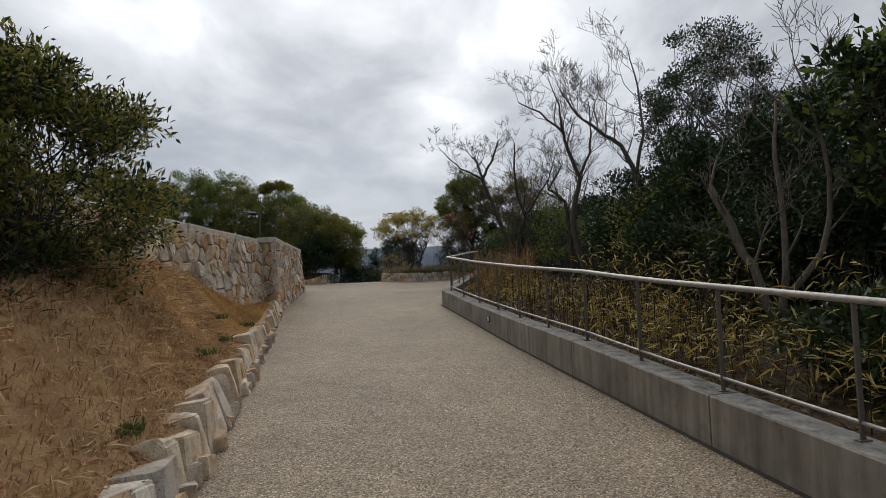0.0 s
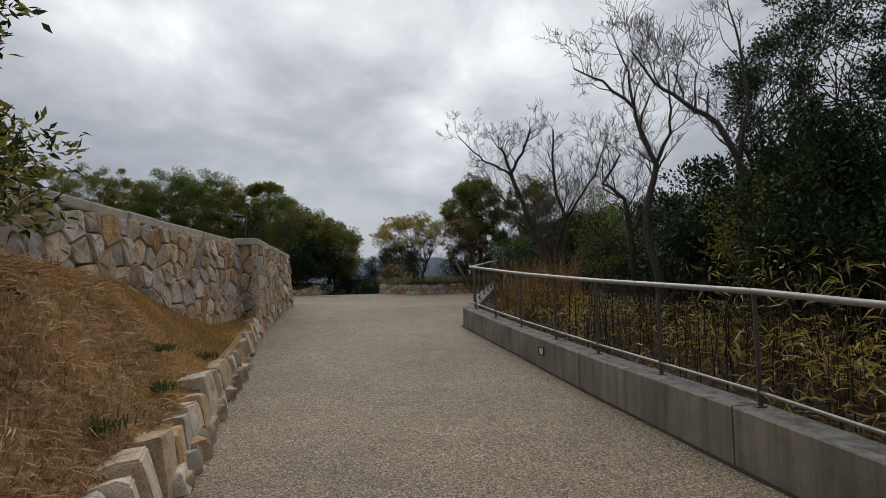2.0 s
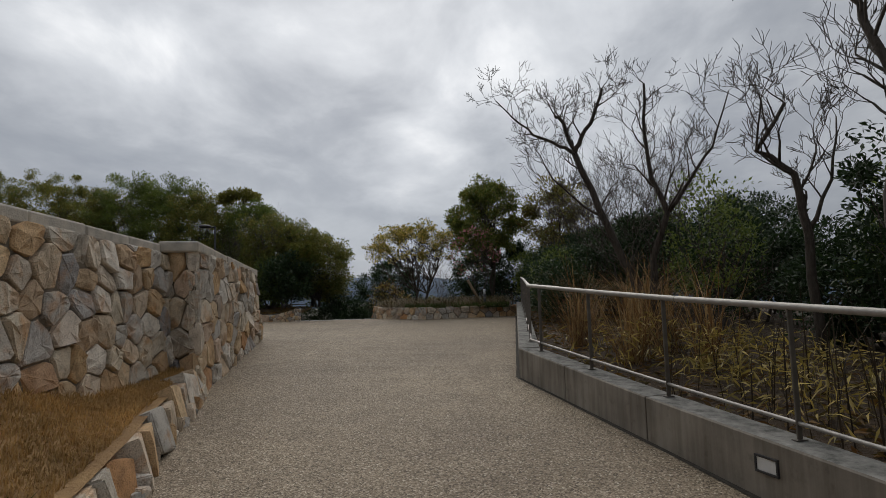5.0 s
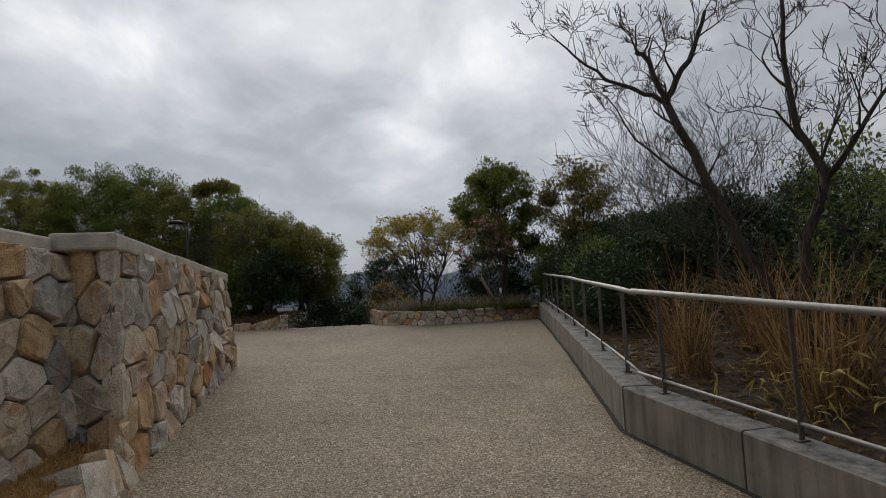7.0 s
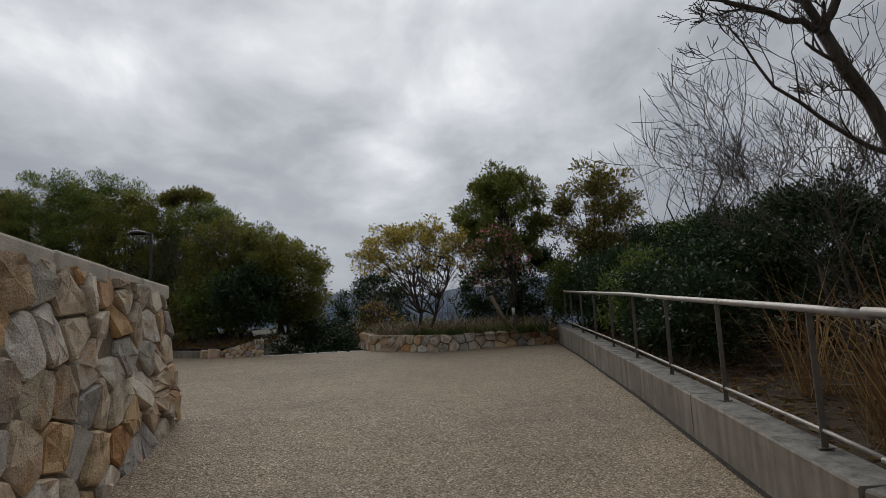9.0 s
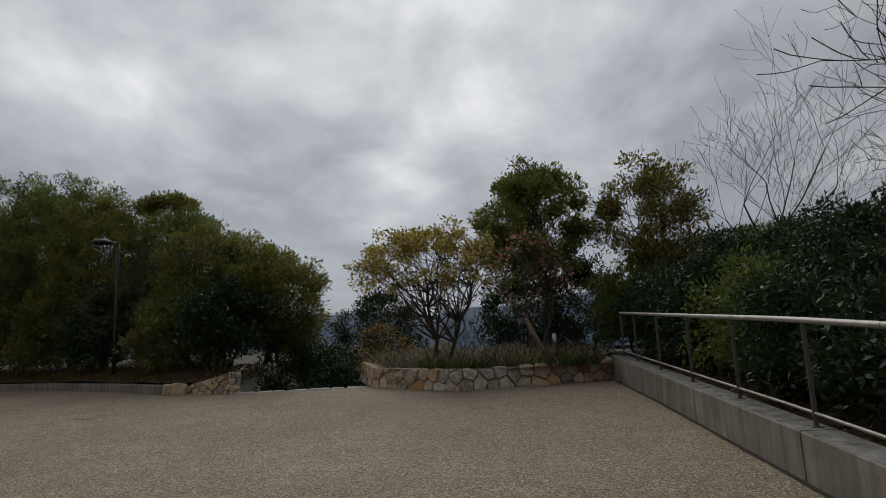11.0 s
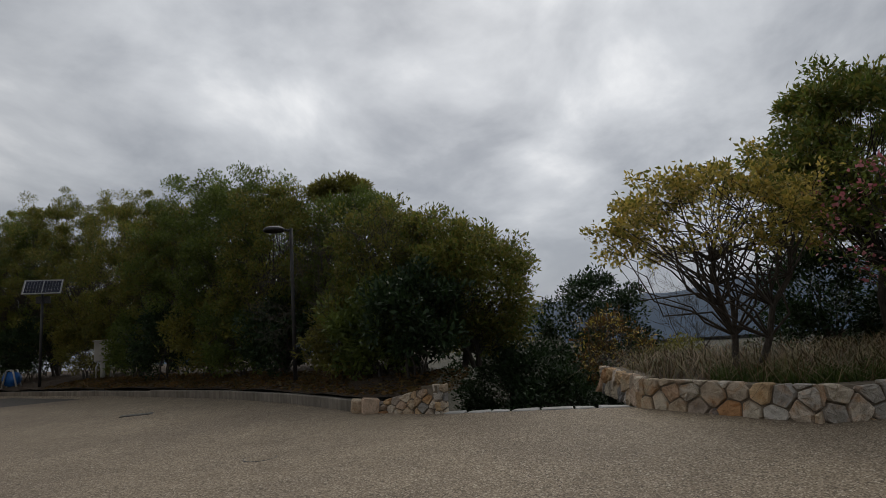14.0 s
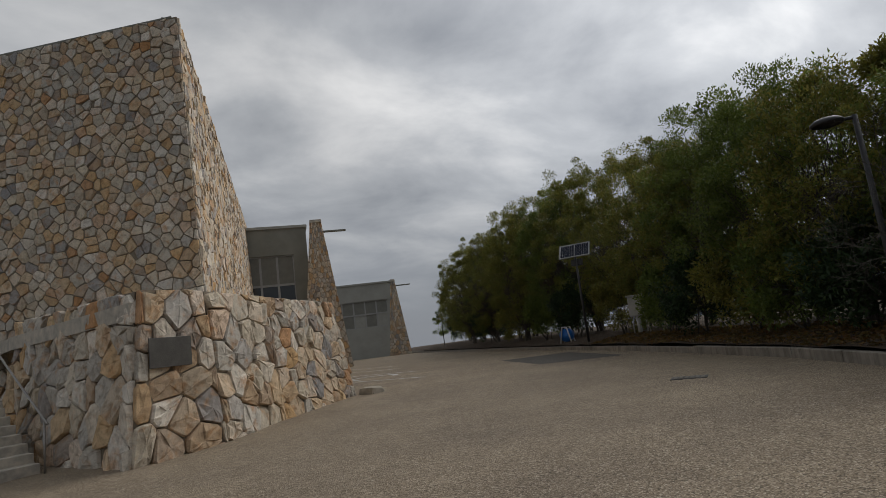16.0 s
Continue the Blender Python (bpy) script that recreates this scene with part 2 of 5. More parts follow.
LEAF_DARK = material("dark_evergreen_leaves", leafy([(0.017, 0.034, 0.014), (0.029, 0.056, 0.020), (0.041, 0.076, 0.026), (0.023, 0.043, 0.022)]), 0.5, spec=0.3, thin=0.2)
LEAF_GREEN = material("green_leaves", leafy([(0.085, 0.125, 0.028), (0.14, 0.19, 0.04), (0.18, 0.225, 0.052), (0.095, 0.135, 0.04)]), 0.5, spec=0.4, thin=0.4)
LEAF_OLIVE = material("olive_leaves", leafy([(0.14, 0.15, 0.036), (0.22, 0.22, 0.048), (0.29, 0.26, 0.064), (0.15, 0.135, 0.046)]), 0.55, spec=0.35, thin=0.4)
LEAF_YELLOW = material("yellowing_leaves", leafy([(0.46, 0.37, 0.085), (0.60, 0.46, 0.12), (0.34, 0.31, 0.075), (0.58, 0.40, 0.11)]), 0.6, thin=0.4)
LEAF_RUSSET = material("russet_leaves", leafy([(0.130, 0.065, 0.030), (0.208, 0.117, 0.036), (0.091, 0.072, 0.030), (0.156, 0.111, 0.036)]), 0.6, thin=0.35)
LEAF_TWIG = material("brown_twigs", leafy([(0.035, 0.025, 0.018), (0.065, 0.047, 0.03), (0.028, 0.022, 0.016)]), 0.8)
PINK = material("pink_blossom", leafy([(0.462, 0.143, 0.187), (0.605, 0.242, 0.286), (0.396, 0.099, 0.143)]), 0.6, thin=0.3)
REED = material("dry_reed_leaves", leafy([(0.26, 0.145, 0.06), (0.42, 0.29, 0.14), (0.13, 0.07, 0.035), (0.24, 0.13, 0.055)]), 0.7, thin=0.3)
BAMBOO = material("yellow_bamboo_grass", leafy([(0.42, 0.32, 0.075), (0.22, 0.17, 0.05), (0.54, 0.41, 0.12), (0.14, 0.12, 0.04)]), 0.6, thin=0.3)
SCRUB = material("brown_scrub", leafy([(0.16, 0.11, 0.065), (0.25, 0.18, 0.10), (0.10, 0.07, 0.045), (0.13, 0.14, 0.05), (0.20, 0.13, 0.07)]), 0.8)
STRAW = material("straw_litter", leafy([(0.36, 0.185, 0.10), (0.56, 0.38, 0.22), (0.19, 0.09, 0.05), (0.72, 0.57, 0.38), (0.28, 0.14, 0.075)]), 0.85, thin=0.3)
TURF = material("dry_grass_blades", leafy([(0.48, 0.295, 0.115), (0.62, 0.41, 0.18), (0.34, 0.20, 0.08), (0.56, 0.38, 0.17)]), 0.8, thin=0.3)
GRASS = material("green_grass_blades", leafy([(0.060, 0.096, 0.020), (0.096, 0.138, 0.030), (0.042, 0.072, 0.020)]), 0.7, thin=0.3)


# Building tools
def mesh_of(name, verts, faces, mat, smooth=False):
    me = bpy.data.meshes.new(name)
    me.from_pydata([tuple(v) for v in verts], [], faces)
    me.materials.append(mat)
    if smooth:
        me.shade_smooth()
    me.update()
    return me


def thing(name, label, category, at=(0, 0, 0), group="", kind=""):
    ob = new(name)
    ob.location = at
    ob.empty_display_size = 0.2
    return tagged(ob, label, category, group, kind)


def part(name, data, parent, label="", kind=""):
    """Links a mesh, given in world places, as one part under a thing or a part."""
    ob = new(name, data)
    ob.parent = parent
    m = parent.matrix_basis if parent.parent is None else parent.parent.matrix_basis @ parent.matrix_basis
    ob.matrix_parent_inverse = m.inverted()
    return tagged(ob, label, kind=kind)


def box_mesh(name, size, m, mat, bevel=0.0):
    bm = bmesh.new()
    bmesh.ops.create_cube(bm, size=1.0, matrix=Matrix.Diagonal((*size, 1)))
    if bevel:
        bmesh.ops.bevel(bm, geom=list(bm.edges), offset=bevel, segments=2, affect="EDGES", profile=0.5)
    bm.transform(m)
    me = bpy.data.meshes.new(name)
    bm.to_mesh(me)
    bm.free()
    me.materials.append(mat)
    return me


def tubes(name, runs, mat, sides=8, cap=True):
    """Round tubes: each run is a list of (place, radius)."""
    verts, faces = [], []
    ring = [(math.cos(2 * math.pi * k / sides), math.sin(2 * math.pi * k / sides)) for k in range(sides)]
    for run in runs:
        start = len(verts)
        side = None
        for i, (p, r) in enumerate(run):
            p = Vector(p)
            a, b = Vector(run[max(i - 1, 0)][0]), Vector(run[min(i + 1, len(run) - 1)][0])
            d = (b - a).normalized()
            if side is None:
                side = d.orthogonal().normalized()
            side = (side - d * side.dot(d)).normalized()
            up = d.cross(side)
            for c, s in ring:
                verts.append(p + side * (c * r) + up * (s * r))
        for i in range(len(run) - 1):
            o = start + i * sides
            for k in range(sides):
                k2 = (k + 1) % sides
                faces.append((o + k, o + k2, o + sides + k2, o + sides + k))
        if cap:
            faces.append(tuple(range(start + sides - 1, start - 1, -1)))
            e = start + (len(run) - 1) * sides
            faces.append(tuple(range(e, e + sides)))
    return mesh_of(name, verts, faces, mat, True)


def quads(name, V, mat):
    """One mesh of many separate four-cornered leaves or blades: V is n x 4 x 3."""
    n = len(V)
    me = bpy.data.meshes.new(name)
    me.vertices.add(n * 4)
    me.vertices.foreach_set("co", np.ascontiguousarray(V, dtype=np.float32).ravel())
    me.loops.add(n * 4)
    me.loops.foreach_set("vertex_index", np.arange(n * 4, dtype=np.int32))
    me.polygons.add(n)
    me.polygons.foreach_set("loop_start", np.arange(0, n * 4, 4, dtype=np.int32))
    me.materials.append(mat)
    me.update(calc_edges=True)
    me.validate()
    return me


def unit(a):
    return a / np.maximum(np.linalg.norm(a, axis=-1, keepdims=True), 1e-9)


def leaf_quads(rng, at, way, length, width, spread=0.6):
    """Pointed leaves at places, growing roughly along way."""
    n = len(at)
    d = unit(way + rng.normal(0, spread, (n, 3)))
    s = unit(np.cross(d, rng.normal(0, 1, (n, 3)) * 0.7 + np.array([0, 0, 1.0])))
    up = np.cross(s, d)
    L = (length * rng.uniform(0.65, 1.25, n))[:, None]
    W = (width * rng.uniform(0.7, 1.2, n))[:, None]
    mid = at + d * L * 0.45 + up * L * 0.06
    return np.stack([at, mid + s * W * 0.5, at + d * L - up * L * 0.10, mid - s * W * 0.5], 1)


def blades(rng, at, height, width, lean=0.5, curl=0.4):
    """Upright narrow blades as two quads each, bending over."""
    n = len(at)
    ang = rng.uniform(0, 2 * np.pi, n)
    out = np.stack([np.cos(ang), np.sin(ang), np.zeros(n)], 1)
    s = np.stack([-np.sin(ang), np.cos(ang), np.zeros(n)], 1)
    H = (height * rng.uniform(0.5, 1.2, n))[:, None]
    W = (width * rng.uniform(0.7, 1.3, n))[:, None]
    le = rng.uniform(0.1, 1.0, n)[:, None] * lean
    zz = np.array([0, 0, 1.0])
    p1 = at + H * 0.55 * (zz + out * le * 0.6)
    p2 = p1 + H * 0.45 * (zz * (1 - curl * le * 1.6) + out * le * (1 + curl))
    a = np.stack([at - s * W / 2, at + s * W / 2, p1 + s * W * 0.42, p1 - s * W * 0.42], 1)
    b = np.stack([p1 - s * W * 0.42, p1 + s * W * 0.42, p2 + s * W * 0.06, p2 - s * W * 0.06], 1)
    return np.concatenate([a, b], 0)


def lerp_table(v, xs, ys):
    return np.interp(v, xs, ys)


# The lie of the land
RISE_Y = [-60, -12, 0, 7.3, 9.9, 12.4, 15.4, 18.0, 19.6, 24.0, 27.0, 30.0, 200]
RISE_Z = [-3.9, -1.45, -0.76, -0.40, -0.26, -0.08, 0.11, 0.27, 0.37, 0.55, 0.62, 0.67, 0.67]
TOP_Y = [-12, -5, 6.0, 7.3, 9.9, 12.4, 13.9, 16.0, 18.8, 20.6, 26.4, 28.2]
TOP_Z = [-1.0, -0.58, -0.04, 0.055, 0.170, 0.31, 0.415, 0.57, 0.71, 0.81, 1.06, 1.15]


def ramp_z(y):
    """Height of the paving: a gentle climb that levels out."""
    y = np.asarray(y, float)
    return (np.interp(y - 0.7, RISE_Y, RISE_Z) + np.interp(y, RISE_Y, RISE_Z) * 2 + np.interp(y + 0.7, RISE_Y, RISE_Z)) / 4


def parapet_top(y):
    """Height of the parapet's top along the path."""
    return float(np.interp(y, TOP_Y, TOP_Z))


LEFT_Y = [-12, -5, 0, 5.0, 7.7, 9.0, 10.2, 11.4, 12.2, 14.5, 16.4, 18.75]
LEFT_X = [2.4, 0.8, -0.40, -1.67, -2.41, -2.76, -3.08, -3.36, -3.60, -4.22, -4.52, -4.82]
RIGHT_A, RIGHT_B, RIGHT_C = (5.08, -5.0), (-0.08, 15.36), (1.38, 27.5)
PLANTER = [(1.43, 27.6), (-1.80, 26.83), (-3.60, 28.45), (-4.1, 31.0)]
EDGE = [(-3.6, 28.5), (-5.1, 28.6), (-6.62, 28.56)]
KERB = [(-8.3, 29.15), (-10.6, 31.0), (-13.6, 33.0), (-17.5, 34.9), (-22.0, 37.0), (-29.0, 39.6), (-37.0, 42.2), (-60.0, 48.5), (-95.0, 58.0)]


def left_x(y):
    return np.interp(y, LEFT_Y, LEFT_X)


def right_x(y):
    return np.interp(y, [-12, RIGHT_A[1], RIGHT_B[1], RIGHT_C[1], 40], [6.85, RIGHT_A[0], RIGHT_B[0], RIGHT_C[0], 2.8])


def cloud(x, y, s, seed=0.0):
    return noise.noise(Vector((x * s, y * s, seed)))


def land_z(x, y):
    """The bare hill under everything, falling away beyond the top and to the east."""
    z = float(ramp_z(min(y, 29))) - 0.16
    if y > 28.7:
        z -= 0.22 * min(y - 28.7, 60) * (1.0 if x > -6.8 else max(0.0, 1 - (-6.8 - x) / 3.0))
    if x > 4:
        z -= 0.10 * min(x - 4, 120)
    far = max(0.0, math.hypot(x + 10, y - 20) - 130)
    return z - min(far * 0.08, 60) + cloud(x, y, 0.02, 3) * min(far * 0.02, 6)


def grid_lines(lo, hi, near_lo, near_hi, step, far):
    a = list(np.arange(near_lo, near_hi + 1e-6, step))
    g, v = step, near_lo
    while v > lo:
        g *= 1.35
        v -= g
        a.insert(0, max(v, lo))
    g, v = step, near_hi
    while v < hi:
        g *= 1.35
        v += g
        a.append(min(v, hi))
    return a


def build_ground():
    xs, ys = grid_lines(-3600, 3600, -40, 20, 1.0, 0), grid_lines(-3600, 3600, -12, 48, 1.0, 0)
    verts = [(x, y, land_z(x, y)) for y in ys for x in xs]
    w = len(xs)
    faces = [(j * w + i, j * w + i + 1, (j + 1) * w + i + 1, (j + 1) * w + i) for j in range(len(ys) - 1) for i in range(w - 1)]
    tagged(new("ground", mesh_of("ground", verts, faces, HILL_SOIL, True)), "dark earth hillside under shrubs and trees", "ground", kind="structure")


build_ground()


def sheet(name, outline, z_of, mat, drop=0.0, cuts=0.6):
    """A level or climbing sheet of that outline, cut into strips so that it follows the slope."""
    bm = bmesh.new()
    bm.faces.new([bm.verts.new((x, y, 0)) for x, y in outline])
    lo, hi = min(p[1] for p in outline), min(max(p[1] for p in outline), 32)
    y = lo + cuts
    while y < hi:
        bmesh.ops.bisect_plane(bm, geom=bm.verts[:] + bm.edges[:] + bm.faces[:], plane_co=(0, y, 0), plane_no=(0, 1, 0))
        y += cuts
    bmesh.ops.triangulate(bm, faces=bm.faces[:])
    for v in bm.verts:
        v.co.z = z_of(v.co.x, v.co.y)
    for f in bm.faces:
        if f.normal.z < 0:
            f.normal_flip()
    if drop:
        rim = [e for e in bm.edges if e.is_boundary]
        low = bmesh.ops.extrude_edge_only(bm, edges=rim)["geom"]
        for v in low:
            if isinstance(v, bmesh.types.BMVert):
                v.co.z -= drop
    me = bpy.data.meshes.new(name)
    bm.to_mesh(me)
    bm.free()
    me.materials.append(mat)
    return me


def paving_z(x, y):
    """The paving tips up towards the west wall's end."""
    tip = float(np.interp(y, [12, 14.6, 16.4, 18.6, 22, 27], [0.0, 0.05, 0.15, 0.28, 0.16, 0.0]))
    return float(ramp_z(y)) + tip * float(np.interp(x, [-12, -4.8, -1.0], [1.0, 1.0, 0.0]))


OUTLINE = [(6.7, -12), (RIGHT_A[0] + 0.02, RIGHT_A[1]), (RIGHT_B[0] + 0.02, RIGHT_B[1]), (RIGHT_C[0] + 0.02, RIGHT_C[1]), (1.38, 27.7)] + \
    [(PLANTER[1][0], PLANTER[1][1] + 0.1), (-3.5, 28.6)] + EDGE + [(-7.7, 28.95)] + [(x, y + 0.02) for x, y in KERB] + \
    [(-110, 62), (-110, 30), (-40, 12), (-16, 12), (-5.4, 15.2), (-5.0, 18.9)] + [(x - 0.02, y) for y, x in zip(LEFT_Y[-2::-1], LEFT_X[-2::-1])]
tagged(new("pavement", sheet("pavement", OUTLINE, paving_z, PAVING, 0.12)), "beige exposed-aggregate paved path and forecourt", "pavement", kind="structure")


# Rubble masonry: each stone a cell of an uneven pattern, proud of dark mortar
def cells(rng, width, height, size, jitter=0.38, squash=0.85, joint=0.012):
    nx, ny = max(1, round(width / size)), max(1, round(height / (size * squash)))
    sx, sy = width / nx, height / ny
    pts = []
    for j in range(-1, ny + 1):
        for i in range(-1, nx + 2):
            pts.append(((i + 0.5 * (j % 2) + 0.25 + rng.uniform(-jitter, jitter)) * sx, (j + 0.5 + rng.uniform(-jitter, jitter)) * sy))
    pts = np.array(pts)
    out = []
    for k, p in enumerate(pts):
        d = np.hypot(*(pts - p).T)
        poly = [(0.0, 0.0), (width, 0.0), (width, height), (0.0, height)]
        for q in np.argsort(d)[1:15]:
            m, n = (p + pts[q]) / 2, (pts[q] - p) / max(d[q], 1e-6)
            lim = m @ n - joint
            nxt = []
            for a, b in zip(poly, poly[1:] + poly[:1]):
                da, db = a[0] * n[0] + a[1] * n[1] - lim, b[0] * n[0] + b[1] * n[1] - lim
                if da <= 0:
                    nxt.append(a)
                if da * db < 0:
                    f = da / (da - db)
                    nxt.append((a[0] + (b[0] - a[0]) * f, a[1] + (b[1] - a[1]) * f))
            poly = nxt
            if len(poly) < 3:
                break
        if len(poly) >= 3:
            area = 0.5 * abs(sum(a[0] * b[1] - b[0] * a[1] for a, b in zip(poly, poly[1:] + poly[:1])))
            if area > size * size * 0.06:
                out.append(poly)
    return out


def stone_shape(rng, poly, proud, place, fine=True):
    """Vertices and faces of one stone; place(u, v, out) gives the world place."""
    if fine:
        cut = []
        for i, p in enumerate(poly):
            a, b = poly[i - 1], poly[(i + 1) % len(poly)]
            k = rng.uniform(0.05, 0.16)
            cut += [(p[0] + (a[0] - p[0]) * k, p[1] + (a[1] - p[1]) * k), (p[0] + (b[0] - p[0]) * k, p[1] + (b[1] - p[1]) * k)]
        poly = cut
    n = len(poly)
    cx, cy = sum(p[0] for p in poly) / n, sum(p[1] for p in poly) / n
    tilt = rng.normal(0, 0.10, 2)
    rings = [(1.0, -0.07), (1.0, proud * 0.45), (0.93, proud * 0.92), (0.5, proud * 1.02)] if fine else [(1.0, -0.05), (0.93, proud * 0.8)]
    verts, faces = [], []
    for s, d in rings:
        for x, y in poly:
            u, v = cx + (x - cx) * s, cy + (y - cy) * s
            w = d + (rng.normal(0, proud * 0.16) + ((u - cx) * tilt[0] + (v - cy) * tilt[1]) if d > 0 else 0)
            verts.append(place(u, v, w))
    verts.append(place(cx, cy, proud * rng.uniform(0.92, 1.12)))
    for r in range(len(rings) - 1):
        for i in range(n):
            j = (i + 1) % n
            faces.append((r * n + i, r * n + j, (r + 1) * n + j, (r + 1) * n + i))
    o = (len(rings) - 1) * n
    for i in range(n):
        faces.append((o + i, o + (i + 1) % n, len(verts) - 1))
    return verts, faces


def plane_place(a, b, z0, h0, z1, h1, lean, m0=0.0, m1=0.0):
    """Places on a wall face that runs from a to b: foot heights z0, z1, heights h0, h1, leaning back by lean per metre;
    m0, m1: how far the ends draw in per metre, where it meets another battered face."""
    a, b = Vector((*a, 0)), Vector((*b, 0))
    way = b - a
    length = way.length
    way.normalize()
    out = Vector((way.y, -way.x, 0))

    def place(u, v, w):
        f = u / length
        z, h = z0 + (z1 - z0) * f, h0 + (h1 - h0) * f
        p = a + way * (u + v * (m0 * (1 - f) - m1 * f)) + out * (w - v * lean)
        return Vector((p.x, p.y, z + v * h / max(h0, h1)))
    return place, length, max(h0, h1)


def core_mesh(name, place, length, height, thick, mat):
    """The mortared body behind the stones."""
    v = [place(0, 0, 0), place(length, 0, 0), place(length, height, 0), place(0, height, 0)]
    i = min(thick * 0.95, length * 0.3)
    back = [place(i, 0, -thick), place(length - i, 0, -thick), place(length - i, height, -thick), place(i, height, -thick)]
    f = [(0, 1, 2, 3), (5, 4, 7, 6), (1, 5, 6, 2), (4, 0, 3, 7), (3, 2, 6, 7), (0, 4, 5, 1)]
    return mesh_of(name, v + back, f, mat)


def lay_stones(owner, rng, place, length, height, size, proud, joined=False, fine=True, keep=None, near=None, **how):
    V, F = [], []
    single = 0
    for poly in cells(rng, length, height, size, **how):
        if keep and not keep(poly):
            continue
        sv, sf = stone_shape(rng, poly, proud * rng.uniform(0.7, 1.3), place, fine)
        if joined and not (near and single < 300 and near(poly)):
            o = len(V)
            V += sv
            F += [tuple(i + o for i in f) for f in sf]
        else:
            single += 1
            part("stone", mesh_of("stone", sv, sf, STONE, False), owner)
    if joined:
        part("stones", mesh_of("stones", V, F, STONES, False), owner, kind="stuff")


def coping_blocks(owner, rng, a, b, za, zb, depth, height, each):
    """A row of rough granite coping blocks along a line."""
    a, b = Vector((*a, za)), Vector((*b, zb))
    n = max(1, round((b - a).length / each))
    way = (b - a).normalized()
    for i in range(n):
        p, q = a.lerp(b, i / n) + way * 0.006, a.lerp(b, (i + 1) / n) - way * 0.006
        m = Matrix.Translation((p + q) / 2) @ way.to_track_quat("X", "Z").to_matrix().to_4x4()
        me = box_mesh("coping_stone", ((q - p).length, depth + rng.uniform(-0.02, 0.02), height), m @ pose(0, 0, 0, rng.uniform(-1.5, 1.5), rng.uniform(-.6, .6), 0), COPING, 0.022)
        part("coping_stone", me, owner)


# West wall of rubble granite beside the path, with its pier
def build_west_wall():
    rng = np.random.default_rng(11)
    wall = thing("wall_west", "battered granite rubble wall with rough coping", "wall", kind="structure")
    legs = [((-3.93, 5.6), (-4.64, 14.72), -0.1, 2.12, 0.1, 1.86, 0.055, 0.34, 0, 0),
            ((-4.95, 14.58), (-4.31, 14.50), 0.0, 2.00, 0.0, 2.00, 0.04, 0.42, 0, 0.02),
            ((-4.31, 14.50), (-4.82, 18.75), 0.0, 2.00, 0.50, 1.39, 0.02, 0.40, 0.02, 0.22),
            ((-4.82, 18.75), (-5.7, 19.0), 0.50, 1.39, 0.50, 1.39, 0.20, 0.36, 0.02, 0)]
    for a, b, z0, h0, z1, h1, lean, size, m0, m1 in legs:
        place, length, height = plane_place(a, b, z0, h0, z1, h1, lean, m0, m1)
        part("wall_core", core_mesh("wall_core", place, length, height, 0.30, MORTAR), wall)
        lay_stones(wall, rng, place, length, height, size, 0.05)
    coping_blocks(wall, rng, (-4.22, 5.6), (-4.94, 14.42), 2.06, 2.00, 0.42, 0.13, 0.85)
    coping_blocks(wall, rng, (-4.53, 14.46), (-5.05, 18.45), 2.03, 1.88, 0.48, 0.14, 0.75)


build_west_wall()


# Kerb of upright boulders along the turf bank
def boulder(rng, size, m, mat):
    """An angular block: the hull of points near a box's faces."""
    bm = bmesh.new()
    for _ in range(20):
        p = rng.uniform(-0.5, 0.5, 3)
        k = rng.integers(3)
        p[k] = 0.5 * (1 if p[k] > 0 else -1) * rng.uniform(0.85, 1.0)
        p[(k + 1) % 3] *= 0.94
        bm.verts.new(p)
    for sx in (-1, 1):
        for sy in (-1, 1):
            for sz in (-1, 1):
                bm.verts.new(Vector((sx, sy, sz)) * 0.5 * rng.uniform(0.72, 0.98))
    hull = bmesh.ops.convex_hull(bm, input=bm.verts[:])
    bmesh.ops.delete(bm, geom=[v for v in bm.verts if not v.link_faces], context="VERTS")
    bmesh.ops.bevel(bm, geom=[e for e in bm.edges if e.calc_face_angle(0) > 0.6], offset=0.05, segments=2, affect="EDGES", clamp_overlap=True)
    bm.transform(m @ Matrix.Diagonal((*size, 1)))
    me = bpy.data.meshes.new("stone")
    bm.to_mesh(me)
    bm.free()
    me.materials.append(mat)
    return me


def build_boulder_kerb():
    rng = np.random.default_rng(5)
    kerb = thing("kerb_west", "kerb of upright granite boulders edging the turf bank", "kerb", kind="structure")
    y = -2.0
    while y < 14.5:
        w = rng.uniform(0.24, 0.46)
        x, dx = float(left_x(y + w / 2)), float(left_x(y + w) - left_x(y)) / w
        h = rng.uniform(0.44, 0.60) if y < 9 else rng.uniform(0.38, 0.50)
        z = float(ramp_z(y))
        m = pose(x - 0.17, y + w / 2, z + h * 0.40, rng.uniform(-9, 9), -12 + rng.uniform(-7, 7), math.degrees(math.atan(-dx)) + rng.uniform(-10, 10))
        part("stone", boulder(rng, (rng.uniform(0.28, 0.36), w * 1.06, h), m, STONE), kerb)
        for _ in range(2):
            s = rng.uniform(0.14, 0.24)
            m = pose(x - 0.06, y + w * rng.uniform(0, 1), z + s * 0.32, rng.uniform(-20, 20), rng.uniform(-20, 20), rng.uniform(0, 90))
            part("stone", boulder(rng, (s, s * 1.2, s), m, STONE), kerb)
        y += w
    return kerb


build_boulder_kerb()


